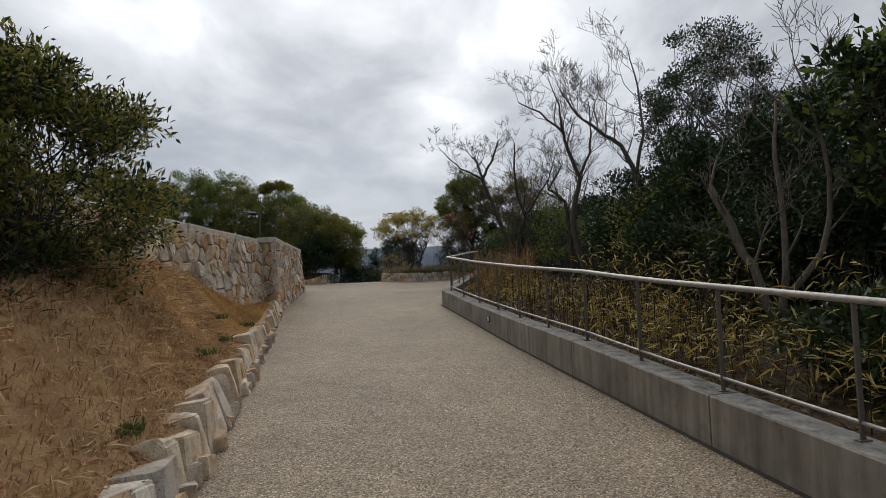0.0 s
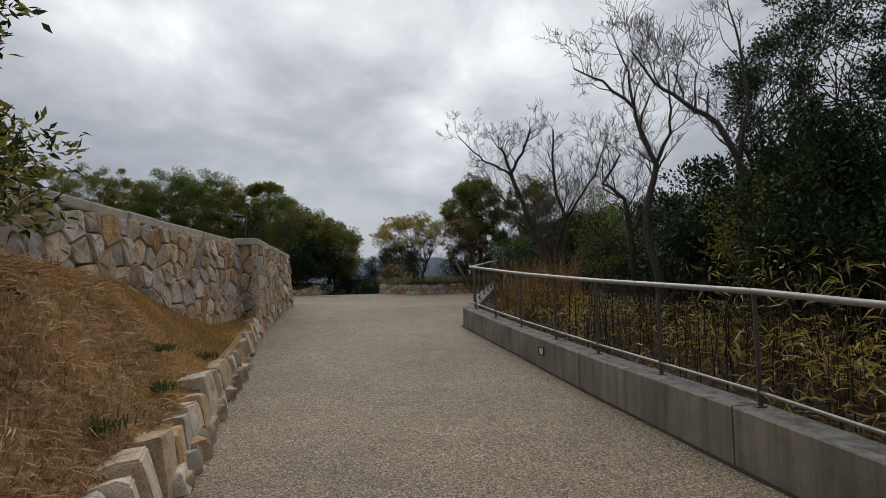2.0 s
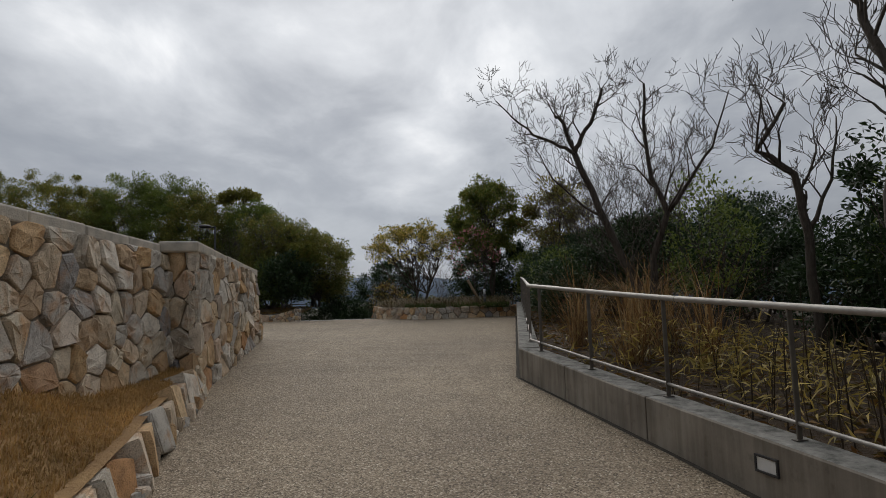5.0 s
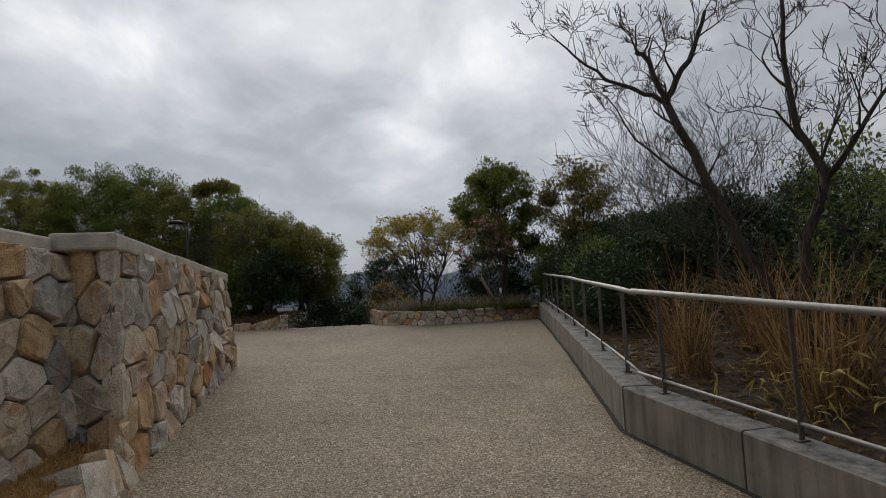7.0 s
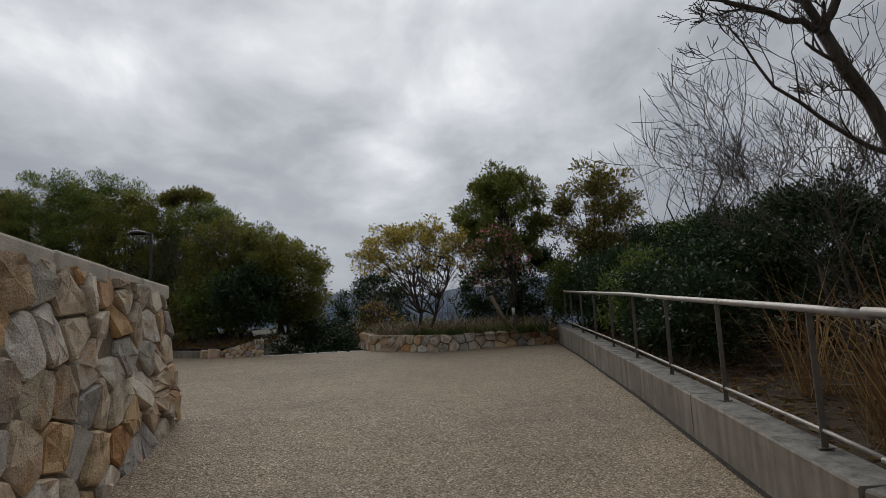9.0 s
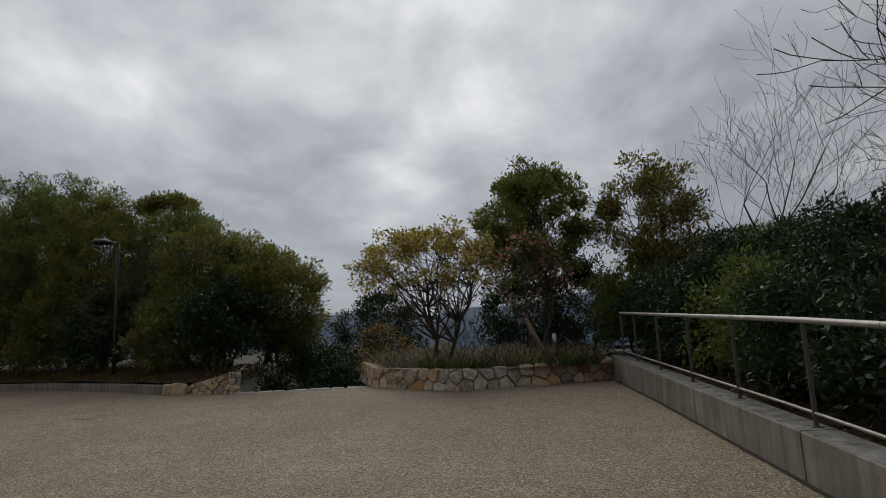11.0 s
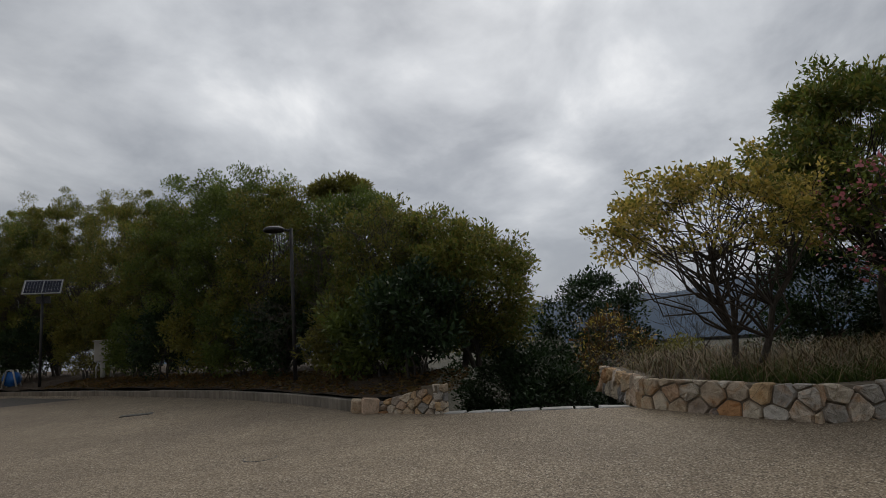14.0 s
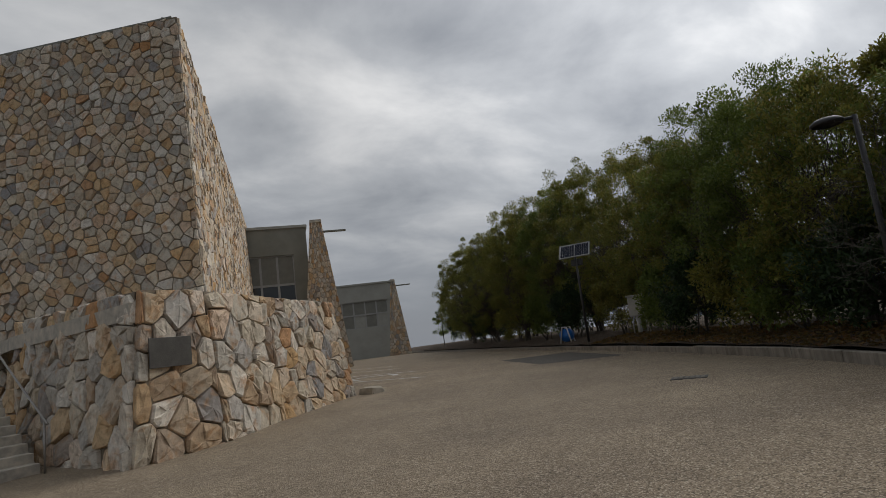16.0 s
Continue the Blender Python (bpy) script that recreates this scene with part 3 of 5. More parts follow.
# Turf bank between kerb and wall
def bank_z(x, y):
    d = float(left_x(y)) - 0.2 - x
    foot = float(ramp_z(y)) + 0.38
    rise = float(np.interp(y, [-6, 0, 4, 6.8, 7.8, 8.6, 9.3, 10.3, 11.3, 12.7, 14, 15.3], [1.05, 1.1, 1.25, 1.42, 1.28, 1.20, 1.10, 0.92, 0.60, 0.26, 0.06, 0.0]))
    f = min(max(d / 1.25, 0), 1)
    return foot + rise * (f * f * (3 - 2 * f)) + 0.05 * cloud(x, y, 1.1, 7) + max(0, min(d - 1.55, 6)) * 0.10


def build_bank():
    ys = np.arange(-8, 14.81, 0.3)
    us = np.concatenate([np.linspace(0, 2.6, 18), np.linspace(3.0, 9.0, 8)])
    verts, faces = [], []
    for y in ys:
        stop = float(np.interp(y, [5.6, 14.7], [2.15, 0.45])) if y > 5.4 else 9.0
        for u in us:
            x = float(left_x(y)) - 0.12 - (min(u, stop))
            verts.append((x, y, bank_z(x, y)))
    w = len(us)
    for j in range(len(ys) - 1):
        for i in range(w - 1):
            faces.append((j * w + i, (j + 1) * w + i, (j + 1) * w + i + 1, j * w + i + 1))
    tagged(new("turf_bank", mesh_of("turf_bank", verts, faces, DRY, True)), "bank of dry brown winter turf above the stone kerb", "bank", kind="structure")


build_bank()


# East parapet of cast concrete panels
def frame_along(a, b):
    a, b = Vector((*a, 0)), Vector((*b, 0))
    way = (b - a).normalized()
    return a, way, Vector((way.y, -way.x, 0)), (b - a).length


def parapet_panel(name, a, way, out, s0, s1, height, thick, zfun, mat_top, topfun=None):
    """One cast panel from s0 to s1 along the line, its foot and top following the slope."""
    g = 0.010
    s0, s1 = s0 + g, s1 - g
    prof = [(0.0, -0.12), (0.0, height - 0.012), (0.012, height), (thick - 0.012, height), (thick, height - 0.012), (thick, -0.25)]
    verts, faces = [], []
    for s in (s0, s1):
        p = a + way * s
        z = zfun(p.y)
        top = topfun(p.y) - height if topfun else z
        verts += [p + out * d + Vector((0, 0, (top if h > 0 else z) + h)) for d, h in prof]
    n = len(prof)
    for i in range(n):
        j = (i + 1) % n
        faces.append((i, j, n + j, n + i))
    faces += [tuple(range(n - 1, -1, -1)), tuple(range(n, 2 * n))]
    me = mesh_of(name, verts, faces, CONCRETE)
    me.materials.append(mat_top)
    me.polygons[2].material_index = 1
    return me


def build_parapet():
    wall = thing("wall_east", "low weathered concrete parapet wall beside the path", "wall", kind="structure")
    zf = lambda y: float(ramp_z(y))
    a, way, out, length = frame_along(RIGHT_B, RIGHT_A)
    out = -out
    cuts = [0.0, 1.45, 3.08, 5.64, 8.30, 11.0, 13.7, 16.4, length]
    for s0, s1 in zip(cuts, cuts[1:]):
        part("panel", parapet_panel("panel", a, way, out, s0, s1, 0.40, 0.30, zf, CONCRETE_TOP, parapet_top), wall)
    a2, way2, out2, length2 = frame_along(RIGHT_B, RIGHT_C)
    n = 5
    for i in range(n):
        lo = 0.03 if i == 0 else length2 * i / n
        me = parapet_panel("panel", a2, way2, out2, lo, length2 * (i + 1) / n, 0.40, 0.30, zf, CONCRETE_TOP, parapet_top)
        part("panel", me, wall)
    return a, way, out, a2, way2, out2


PA, PWAY, POUT, QA, QWAY, QOUT = build_parapet()


def build_gutter():
    """A narrow dark joint of grit where the paving meets the parapet."""
    for a, way, out, length in ((PA, PWAY, POUT, 20.5), (QA, QWAY, QOUT, 11.8)):
        n = 30
        V = []
        for i in range(n + 1):
            p = a + way * (length * i / n)
            w = 0.05 + 0.012 * cloud(i * 0.7, 0, 1.0, 6)
            V += [tuple(p - out * w + Vector((0, 0, float(ramp_z(p.y)) + 0.005))), tuple(p + out * 0.01 + Vector((0, 0, float(ramp_z(p.y)) + 0.006)))]
        F = [(2 * i, 2 * i + 1, 2 * i + 3, 2 * i + 2) for i in range(n)]
        tagged(new("gutter", mesh_of("gutter", V, F, GRIT)), "dark grit-filled joint at the parapet's foot", "gutter", kind="structure")


build_gutter()


def build_handrail(label, a, way, out, stops, s_end, top, first):
    """Flat steel posts on the parapet, a round top rail and a thin lower rail."""
    rail = thing("handrail", label, "handrail")
    off = 0.19

    def at(s, h):
        p = a + way * s + out * off
        return Vector((p.x, p.y, parapet_top(p.y) - 0.415 + h))
    turn = math.degrees(math.atan2(way.y, way.x))
    for s in stops:
        foot, head = at(s, 0.415), at(s, 0.415 + top)
        m = Matrix.Translation((foot + head) / 2) @ pose(0, 0, 0, 0, 0, turn)
        post = part("post", box_mesh("post", (0.013, 0.040, (head - foot).z), m, POST_STEEL, 0.003), rail)
        part("base_plate", box_mesh("base_plate", (0.05, 0.09, 0.008), Matrix.Translation(foot + Vector((0, 0, 0.003))) @ pose(0, 0, 0, 0, 0, turn), POST_STEEL, 0.002), post)
    n = 24
    part("top_rail", tubes("top_rail", [[(at(first + (s_end - first) * i / n, 0.415 + top), 0.026) for i in range(n + 1)]], STEEL, 14), rail)
    part("lower_rail", tubes("lower_rail", [[(at(first + (s_end - first) * i / n, 0.415 + 0.11) + out * -0.0, 0.0145) for i in range(n + 1)]], STEEL, 10), rail)
    for i in range(1, 6):
        s = first + (s_end - first) * i / 6
        d = (at(s + 0.1, 0) - at(s, 0)).normalized()
        p = at(s, 0.415 + top)
        part("rail_sleeve", tubes("rail_sleeve", [[(p - d * 0.004, 0.0272), (p + d * 0.004, 0.0272)]], POST_STEEL, 14), rail)
    return rail


build_handrail("brushed steel handrail on the lower parapet, flat posts", PA, PWAY, POUT, [0.37, 1.76, 3.16, 4.55, 5.80, 7.09, 8.38, 9.66, 10.94, 12.22, 13.50, 14.78, 16.06, 17.34, 18.62], 20.2, 0.88, -0.02)
build_handrail("brushed steel handrail on the upper parapet, flat posts", QA, QWAY, QOUT, [0.65, 2.10, 3.55, 5.00, 6.45, 7.90, 9.35, 10.80, 11.86], 11.9, 0.86, 0.05)


def build_wall_light():
    lamp = thing("wall_light", "recessed step light with grey frame in the parapet", "wall light", (0.93, 10.55, 0.2))
    p = PA + PWAY * 4.46
    m = Matrix.Translation((p.x, p.y, parapet_top(p.y) - 0.17)) @ pose(0, 0, 0, 0, 0, math.degrees(math.atan2(PWAY.y, PWAY.x)))
    for dx, dz, sx, sz in ((0, 0.052, 0.20, 0.016), (0, -0.052, 0.20, 0.016), (-0.092, 0, 0.016, 0.088), (0.092, 0, 0.016, 0.088)):
        part("frame_bar", box_mesh("frame_bar", (sx, 0.03, sz), m @ pose(dx, 0.0, dz), DARK_METAL, 0.003), lamp)
    part("lens", box_mesh("lens", (0.168, 0.014, 0.088), m @ pose(0, 0.0, 0), LENS, 0.002), lamp, "frosted white lens")


build_wall_light()


# Bed behind the east parapet
def bed_z(x, y):
    d = x - float(right_x(y))
    return parapet_top(y) - 0.17 + 0.05 * cloud(x, y, 1.3, 2) - max(0, d - 4.5) * 0.12 + min(d, 3) * 0.05


def build_east_bed():
    ys = np.arange(-10, 32, 0.5)
    us = np.concatenate([np.linspace(0.28, 6, 16), np.linspace(7, 16, 6)])
    verts = [(float(right_x(y)) + u, y, bed_z(float(right_x(y)) + u, y)) for y in ys for u in us]
    w = len(us)
    faces = [(j * w + i, j * w + i + 1, (j + 1) * w + i + 1, (j + 1) * w + i) for j in range(len(ys) - 1) for i in range(w - 1)]
    tagged(new("planting_bed", mesh_of("planting_bed", verts, faces, SOIL, True)), "brown leaf-littered bed behind the parapet", "bed", kind="structure")


build_east_bed()


# Planter of granite blocks at the top of the ramp
def build_planter():
    rng = np.random.default_rng(23)
    wall = thing("planter_wall", "low granite block retaining wall of the planter", "wall", kind="structure")
    for a, b, lift in ((PLANTER[1], PLANTER[0], 0.0), (PLANTER[2], PLANTER[1], 0.0), (PLANTER[3], PLANTER[2], 0.02)):
        z0, z1 = float(ramp_z(a[1])) - 0.05, float(ramp_z(b[1])) - 0.05
        place, length, height = plane_place(a, b, z0, 0.46 + lift, z1, 0.46 + lift, 0.12)
        part("wall_core", core_mesh("wall_core", place, length, height - 0.03, 0.3, MORTAR), wall)
        lay_stones(wall, rng, place, length, height, 0.30, 0.06, squash=0.75, jitter=0.3)
    soil = [(1.45, 27.25), (-1.8, 26.93), (-3.45, 28.55), (-4.0, 31.0), (-4.0, 33.0), (2.4, 33.0)]
    me = sheet("planter_soil", soil, lambda x, y: float(ramp_z(y)) + 0.34 + 0.06 * cloud(x, y, 0.9, 4) - max(0, y - 30.5) * 0.15, SOIL, 0.0, 0.4)
    tagged(new("planter_soil", me), "brown planter soil with litter", "bed", kind="structure")


build_planter()


def build_edge_stones():
    rng = np.random.default_rng(8)
    edge = thing("edge_stones", "row of pale flat stones edging the top of the steps", "kerb", kind="structure")
    x = -6.6
    while x < -3.65:
        w = rng.uniform(0.28, 0.5)
        y = float(np.interp(x, [-6.6, -3.6], [28.56, 28.55])) + rng.uniform(-0.02, 0.02)
        part("stone", boulder(rng, (w, 0.26, 0.10), pose(x + w / 2, y + 0.1, float(ramp_z(y)) - 0.030, 0, 0, rng.uniform(-4, 4)), PALE_EDGE), edge)
        x += w + 0.02


build_edge_stones()


# Dry-stone corner and concrete kerb in front of the trees
def build_drywall():
    rng = np.random.default_rng(31)
    wall = thing("drystone_wall", "dark dry-laid stone retaining wall at the bank's corner", "wall", kind="structure")
    z = float(ramp_z(29)) - 0.06
    for a, b, h0, h1 in (((-7.95, 29.05), (-7.1, 28.72), 0.22, 0.42), ((-7.1, 28.72), (-6.55, 28.62), 0.42, 0.52), ((-6.55, 28.62), (-7.35, 31.5), 0.52, 0.3)):
        deep = 1.2 if b[1] > 31 else 0.0
        place, length, height = plane_place(a, b, z - deep, h0 + deep, z - deep, h1 + deep, 0.08)
        part("wall_core", core_mesh("wall_core", place, length, height - 0.02, 0.25, MORTAR), wall)
        lay_stones(wall, rng, place, length, height, 0.22, 0.05, squash=0.65, jitter=0.25)
    for x, y, s in ((-8.0, 29.02, 0.30), (-8.28, 29.16, 0.26)):
        part("stone", boulder(rng, (s, s, s * 0.95), pose(x, y, float(ramp_z(29)) + 0.11, 4, 6, 30), STONE), wall)


build_drywall()


def build_kerb_north():
    kerb = thing("kerb_north", "grey precast concrete kerb edging the wooded bank", "kerb", kind="structure")
    for a, b in zip(KERB, KERB[1:]):
        p, way, out, length = frame_along(a, b)
        out = -out
        n = max(1, round(length / 1.8)) if a[0] > -40 else 1
        for i in range(n):
            me = parapet_panel("kerb_block", p, way, -out, length * i / n, length * (i + 1) / n, 0.17 + (0.03 if a[0] > -14 else 0), 0.16, lambda y: float(ramp_z(y)), CONCRETE)
            part("kerb_block", me, kerb)


build_kerb_north()


def kerb_y(x):
    xs = [p[0] for p in KERB[::-1]] + [-7.2, -6.4]
    ys = [p[1] for p in KERB[::-1]] + [28.75, 28.6]
    return float(np.interp(x, xs, ys))


def wood_z(x, y):
    d = y - kerb_y(x)
    return 0.90 + 0.10 * min(d, 4) + 0.06 * cloud(x, y, 0.8, 9)


def build_wood_bank():
    xs = np.concatenate([np.arange(-95, -40, 5), np.arange(-40, -6.8, 0.6), [-6.75]])
    us = [0.12, 0.5, 1, 1.6, 2.4, 3.5, 5, 8, 14]
    verts = [(x - 0.3 * u * (1 if x > -9 else 0), kerb_y(x) + u, wood_z(x, kerb_y(x) + u)) for x in xs for u in us]
    w = len(us)
    faces = [(j * w + i, (j + 1) * w + i, (j + 1) * w + i + 1, j * w + i + 1) for j in range(len(xs) - 1) for i in range(w - 1)]
    tagged(new("wooded_bank", mesh_of("wooded_bank", verts, faces, SOIL, True)), "leaf-littered bank under the evergreen trees", "bank", kind="structure")


build_wood_bank()


# The stone hall, its forecourt wall and the wings
def ray_wall(owner, rng, a, b, z0, h, lean, size, thick=0.5, joined=False, fine=True, proud=0.05, h1=None, z1=None, keep=None, m0=0.0, m1=0.0):
    place, length, height = plane_place(a, b, z0, h, z0 if z1 is None else z1, h if h1 is None else h1, lean, m0, m1)
    part("wall_core", core_mesh("wall_core", place, length, height, thick, MORTAR), owner)
    lay_stones(owner, rng, place, length, height, size, proud, joined, fine, keep)
    return place, length, height


def build_forecourt_wall():
    rng = np.random.default_rng(41)
    wall = thing("forecourt_wall", "massive warm granite boulder retaining wall with battered faces", "wall", kind="structure")
    ray_wall(wall, rng, (-23.0, 18.6), (-17.2, 21.25), 0.40, 3.15, 0.12, 0.58, 0.9, proud=0.09, h1=3.0, m1=0.15)
    ray_wall(wall, rng, (-17.2, 21.25), (-18.1, 22.8), 0.42, 3.0, 0.12, 0.56, 0.9, proud=0.09, m0=0.15, m1=0.03)
    ray_wall(wall, rng, (-18.1, 22.8), (-19.9, 24.25), 0.45, 2.95, 0.12, 0.54, 0.9, proud=0.09, m0=0.03)
    ray_wall(wall, rng, (-19.9, 24.25), (-23.0, 26.9), 0.5, 2.9, 0.14, 0.52, 0.9, proud=0.09, m1=0.06)
    ray_wall(wall, rng, (-23.0, 26.9), (-25.3, 26.6), 0.55, 2.85, 0.14, 0.52, 0.9, proud=0.09, m0=0.06)
    top = [(-23.0, 18.8), (-17.7, 21.3), (-18.4, 22.6), (-20.1, 23.9), (-23.0, 26.3), (-32, 26.5), (-32, 16)]
    tagged(new("terrace", sheet("terrace", top, lambda x, y: 3.2, COPING, 0.3, 5)), "raised terrace behind the boulder wall", "terrace", kind="structure")


build_forecourt_wall()


def build_flat_stone():
    rng = np.random.default_rng(44)
    ob = thing("flat_stone", "flat dark stone lying at the boulder wall's end", "stone", (-22.6, 27.3, 0.6))
    part("slab", boulder(rng, (0.75, 0.45, 0.22), pose(-22.6, 27.3, float(ramp_z(27.3)) + 0.08, 0, 0, 20), COPING), ob)


build_flat_stone()


def build_hall():
    rng = np.random.default_rng(43)
    hall = thing("stone_hall", "tall battered hall clad in buff and grey rubble stone", "building", kind="structure")
    corner, left, far = (-25.25, 23.36), (-33.6, 12.2), (-58.2, 30.7)
    place, L1, H1 = plane_place(left, corner, 1.0, 13.0, 1.0, 13.0, 0.045, 0, 0.07)
    part("wall_core", core_mesh("wall_core", place, L1, H1, 0.8, MORTAR), hall)
    lay_stones(hall, rng, place, L1, H1, 0.44, 0.05, True, False, squash=0.72, keep=lambda p: p[0][0] > 1.0, near=lambda p: p[0][0] > L1 - 6.5 and p[0][1] > 1.5)
    place2, L2, H2 = plane_place(corner, far, 1.0, 13.0, 1.0, 13.0, 0.045, 0.07, 0)
    part("wall_core", core_mesh("wall_core", place2, L2, H2, 0.8, MORTAR), hall)
    lay_stones(hall, rng, place2, L2, H2, 0.5, 0.05, True, False, squash=0.72)
    # thin metal cap along the parapet
    for pl, L in ((place, L1), (place2, L2)):
        a, b = pl(0.0, 13.0, -0.3), pl(L, 13.0, -0.3)
        way = (b - a).normalized()
        m = Matrix.Translation((a + b) / 2 + Vector((0, 0, 0.06))) @ way.to_track_quat("X", "Z").to_matrix().to_4x4()
        part("roof_cap", box_mesh("roof_cap", ((b - a).length - 0.5, 0.5, 0.12), m, RENDER, 0.02), hall, "grey metal roof edge")
    return hall


build_hall()


def quad_slab(name, pts, out, thick, mat):
    """A flat slab with that outline, thickened away from the viewer."""
    pts = [Vector(p) for p in pts]
    o = Vector(out) * thick
    n = len(pts)
    f = [tuple(range(n)), tuple(range(2 * n - 1, n - 1, -1))] + [(i, (i + 1) % n, n + (i + 1) % n, n + i) for i in range(n)]
    return mesh_of(name, pts + [p - o for p in pts], f, mat)


def build_wing(name, label, a, b, z0, z_sill, z_head, z_top, cols, rows, mat, pane_mat, jamb):
    """A rendered wing between a and b with a band of framed windows set into it."""
    wing = thing(name, label, "building", kind="structure")
    A, way, out, L = frame_along(a, b)

    def P(u, z, w=0.0):
        p = A + way * (u * L) + out * w
        return Vector((p.x, p.y, z))
    u0, u1 = jamb
    for pts in ([P(0, z_head), P(1, z_head), P(1, z_top), P(0, z_top)], [P(0, z0), P(1, z0), P(1, z_sill), P(0, z_sill)],
                [P(0, z_sill), P(u0, z_sill), P(u0, z_head), P(0, z_head)], [P(u1, z_sill), P(1, z_sill), P(1, z_head), P(u1, z_head)]):
        part("wall_slab", quad_slab("wall_slab", pts, out, 0.5, mat), wing)
    part("roof_edge", quad_slab("roof_edge", [P(-0.02, z_top, 0.15), P(1.02, z_top, 0.15), P(1.02, z_top + 0.22, 0.15), P(-0.02, z_top + 0.22, 0.15)], out, 6.0, RENDER_LIGHT), wing, "pale roof edge")
    win = thing("window", "aluminium framed window band with dark panes", "window", kind="structure")
    for i in range(cols):
        for j in range(rows):
            f0, f1 = u0 + (u1 - u0) * i / cols, u0 + (u1 - u0) * (i + 1) / cols
            h0, h1 = z_sill + (z_head - z_sill) * j / rows, z_sill + (z_head - z_sill) * (j + 1) / rows
            part("pane", quad_slab("pane", [P(f0, h0, -0.25), P(f1, h0, -0.25), P(f1, h1, -0.25), P(f0, h1, -0.25)], out, 0.03, pane_mat(i, j)), win)
    bar = 0.09
    for i in range(cols + 1):
        f = u0 + (u1 - u0) * i / cols
        w = bar / L
        part("mullion", quad_slab("mullion", [P(f - w, z_sill, -0.16), P(f + w, z_sill, -0.16), P(f + w, z_head, -0.16), P(f - w, z_head, -0.16)], out, 0.1, ALU), win)
    for j in range(rows + 1):
        h = z_sill + (z_head - z_sill) * j / rows
        part("transom", quad_slab("transom", [P(u0, h - bar, -0.17), P(u1, h - bar, -0.17), P(u1, h + bar, -0.17), P(u0, h + bar, -0.17)], out, 0.1, ALU), win)
    return wing


BLIND = material("grey_blind", simple((0.17, 0.17, 0.15), (0.21, 0.21, 0.185), 2), 0.5)
BLIND_DIM = material("pale_blind", simple((0.30, 0.30, 0.27), (0.36, 0.36, 0.33), 2), 0.6)
build_wing("glazed_wing", "olive grey rendered wing with a large window", (-55.8, 28.6), (-54.6, 34.4), 0.8, 5.6, 10.6, 12.9, 3, 2, RENDER,
           lambda i, j: BLIND if j == 1 else GLASS, (0.10, 0.80))
build_wing("far_wing", "low rendered wing with ribbon windows and balcony band", (-78.3, 42.6), (-75.5, 50.4), 0.7, 4.6, 8.0, 10.1, 5, 2, RENDER_LIGHT,
           lambda i, j: BLIND if (i * 2 + j) % 4 else BLIND_DIM, (0.05, 0.93))


def build_buttress(a, b, z0, h, top, label, size):
    """A stone-clad fin wall, wide at the foot and narrow at the head."""
    rng = np.random.default_rng(int(h * 10))
    fin = thing("buttress", label, "buttress", kind="structure")
    A, way, out, L = frame_along(a, b)

    def place(u, v, w):
        f = u / L
        k = v / h
        lo, hi = 0.36 * k, 1 - (1 - top) * k
        p = A + way * (L * (lo + (hi - lo) * f)) + out * w
        return Vector((p.x, p.y, z0 + v))
    part("wall_core", core_mesh("wall_core", place, L, h, 1.2, MORTAR), fin)
    lay_stones(fin, rng, place, L, h, size, 0.05, True, False)
    part("cap_stone", quad_slab("cap_stone", [place(-0.1, h, 0.1), place(L + 0.1, h, 0.1), place(L + 0.1, h + 0.25, 0.1), place(-0.1, h + 0.25, 0.1)], out, 1.4, COPING), fin)
    q = place(L, h * 0.94, -0.4)
    part("gutter_spout", box_mesh("gutter_spout", (0.3, 2.0, 0.14), Matrix.Translation(q + way * 0.9) @ pose(0, 0, 0, 0, 0, math.degrees(math.atan2(way.y, way.x)) - 90), RENDER, 0.02), fin)


build_buttress((-53.0, 32.9), (-52.0, 36.7), 0.6, 12.2, 0.60, "tapering stone buttress beside the glazed wing", 0.5)
build_buttress((-75.8, 49.5), (-74.85, 52.2), 0.6, 9.6, 0.56, "tapering stone buttress at the end of the far wing", 0.55)


def build_plaque():
    """A bronze notice plate on the boulder wall."""
    sign = thing("notice_plate", "grey bronze notice plate fixed to the boulder wall", "sign", (-17.6, 22.0, 2.25))
    way = Vector((-18.1 + 17.2, 22.8 - 21.25, 0)).normalized()
    out = Vector((way.y, -way.x, 0))
    c = Vector((-17.2, 21.25, 0)).lerp(Vector((-18.1, 22.8, 0)), 0.46) + out * (0.10 - 0.12 * 1.85) + Vector((0, 0, 2.28))
    m = Matrix(((way.x, out.x, 0, c.x), (way.y, out.y, 0, c.y), (0, 0, 1, c.z), (0, 0, 0, 1)))
    plate = part("plate", box_mesh("plate", (0.80, 0.03, 0.52), m @ pose(0, 0.04, 0), SIGN, 0.006), sign)
    for i, (w, h, dz) in enumerate(((0.42, 0.03, 0.20), (0.66, 0.035, 0.13), (0.30, 0.016, 0.06), (0.40, 0.014, 0.02), (0.34, 0.014, -0.02), (0.38, 0.014, -0.06), (0.30, 0.014, -0.10), (0.44, 0.014, -0.16))):
        part("text_line", box_mesh("text_line", (w, 0.006, h), m @ pose(-0.34 + w / 2 if w < 0.6 else 0, 0.057, dz), INK), plate)


build_plaque()


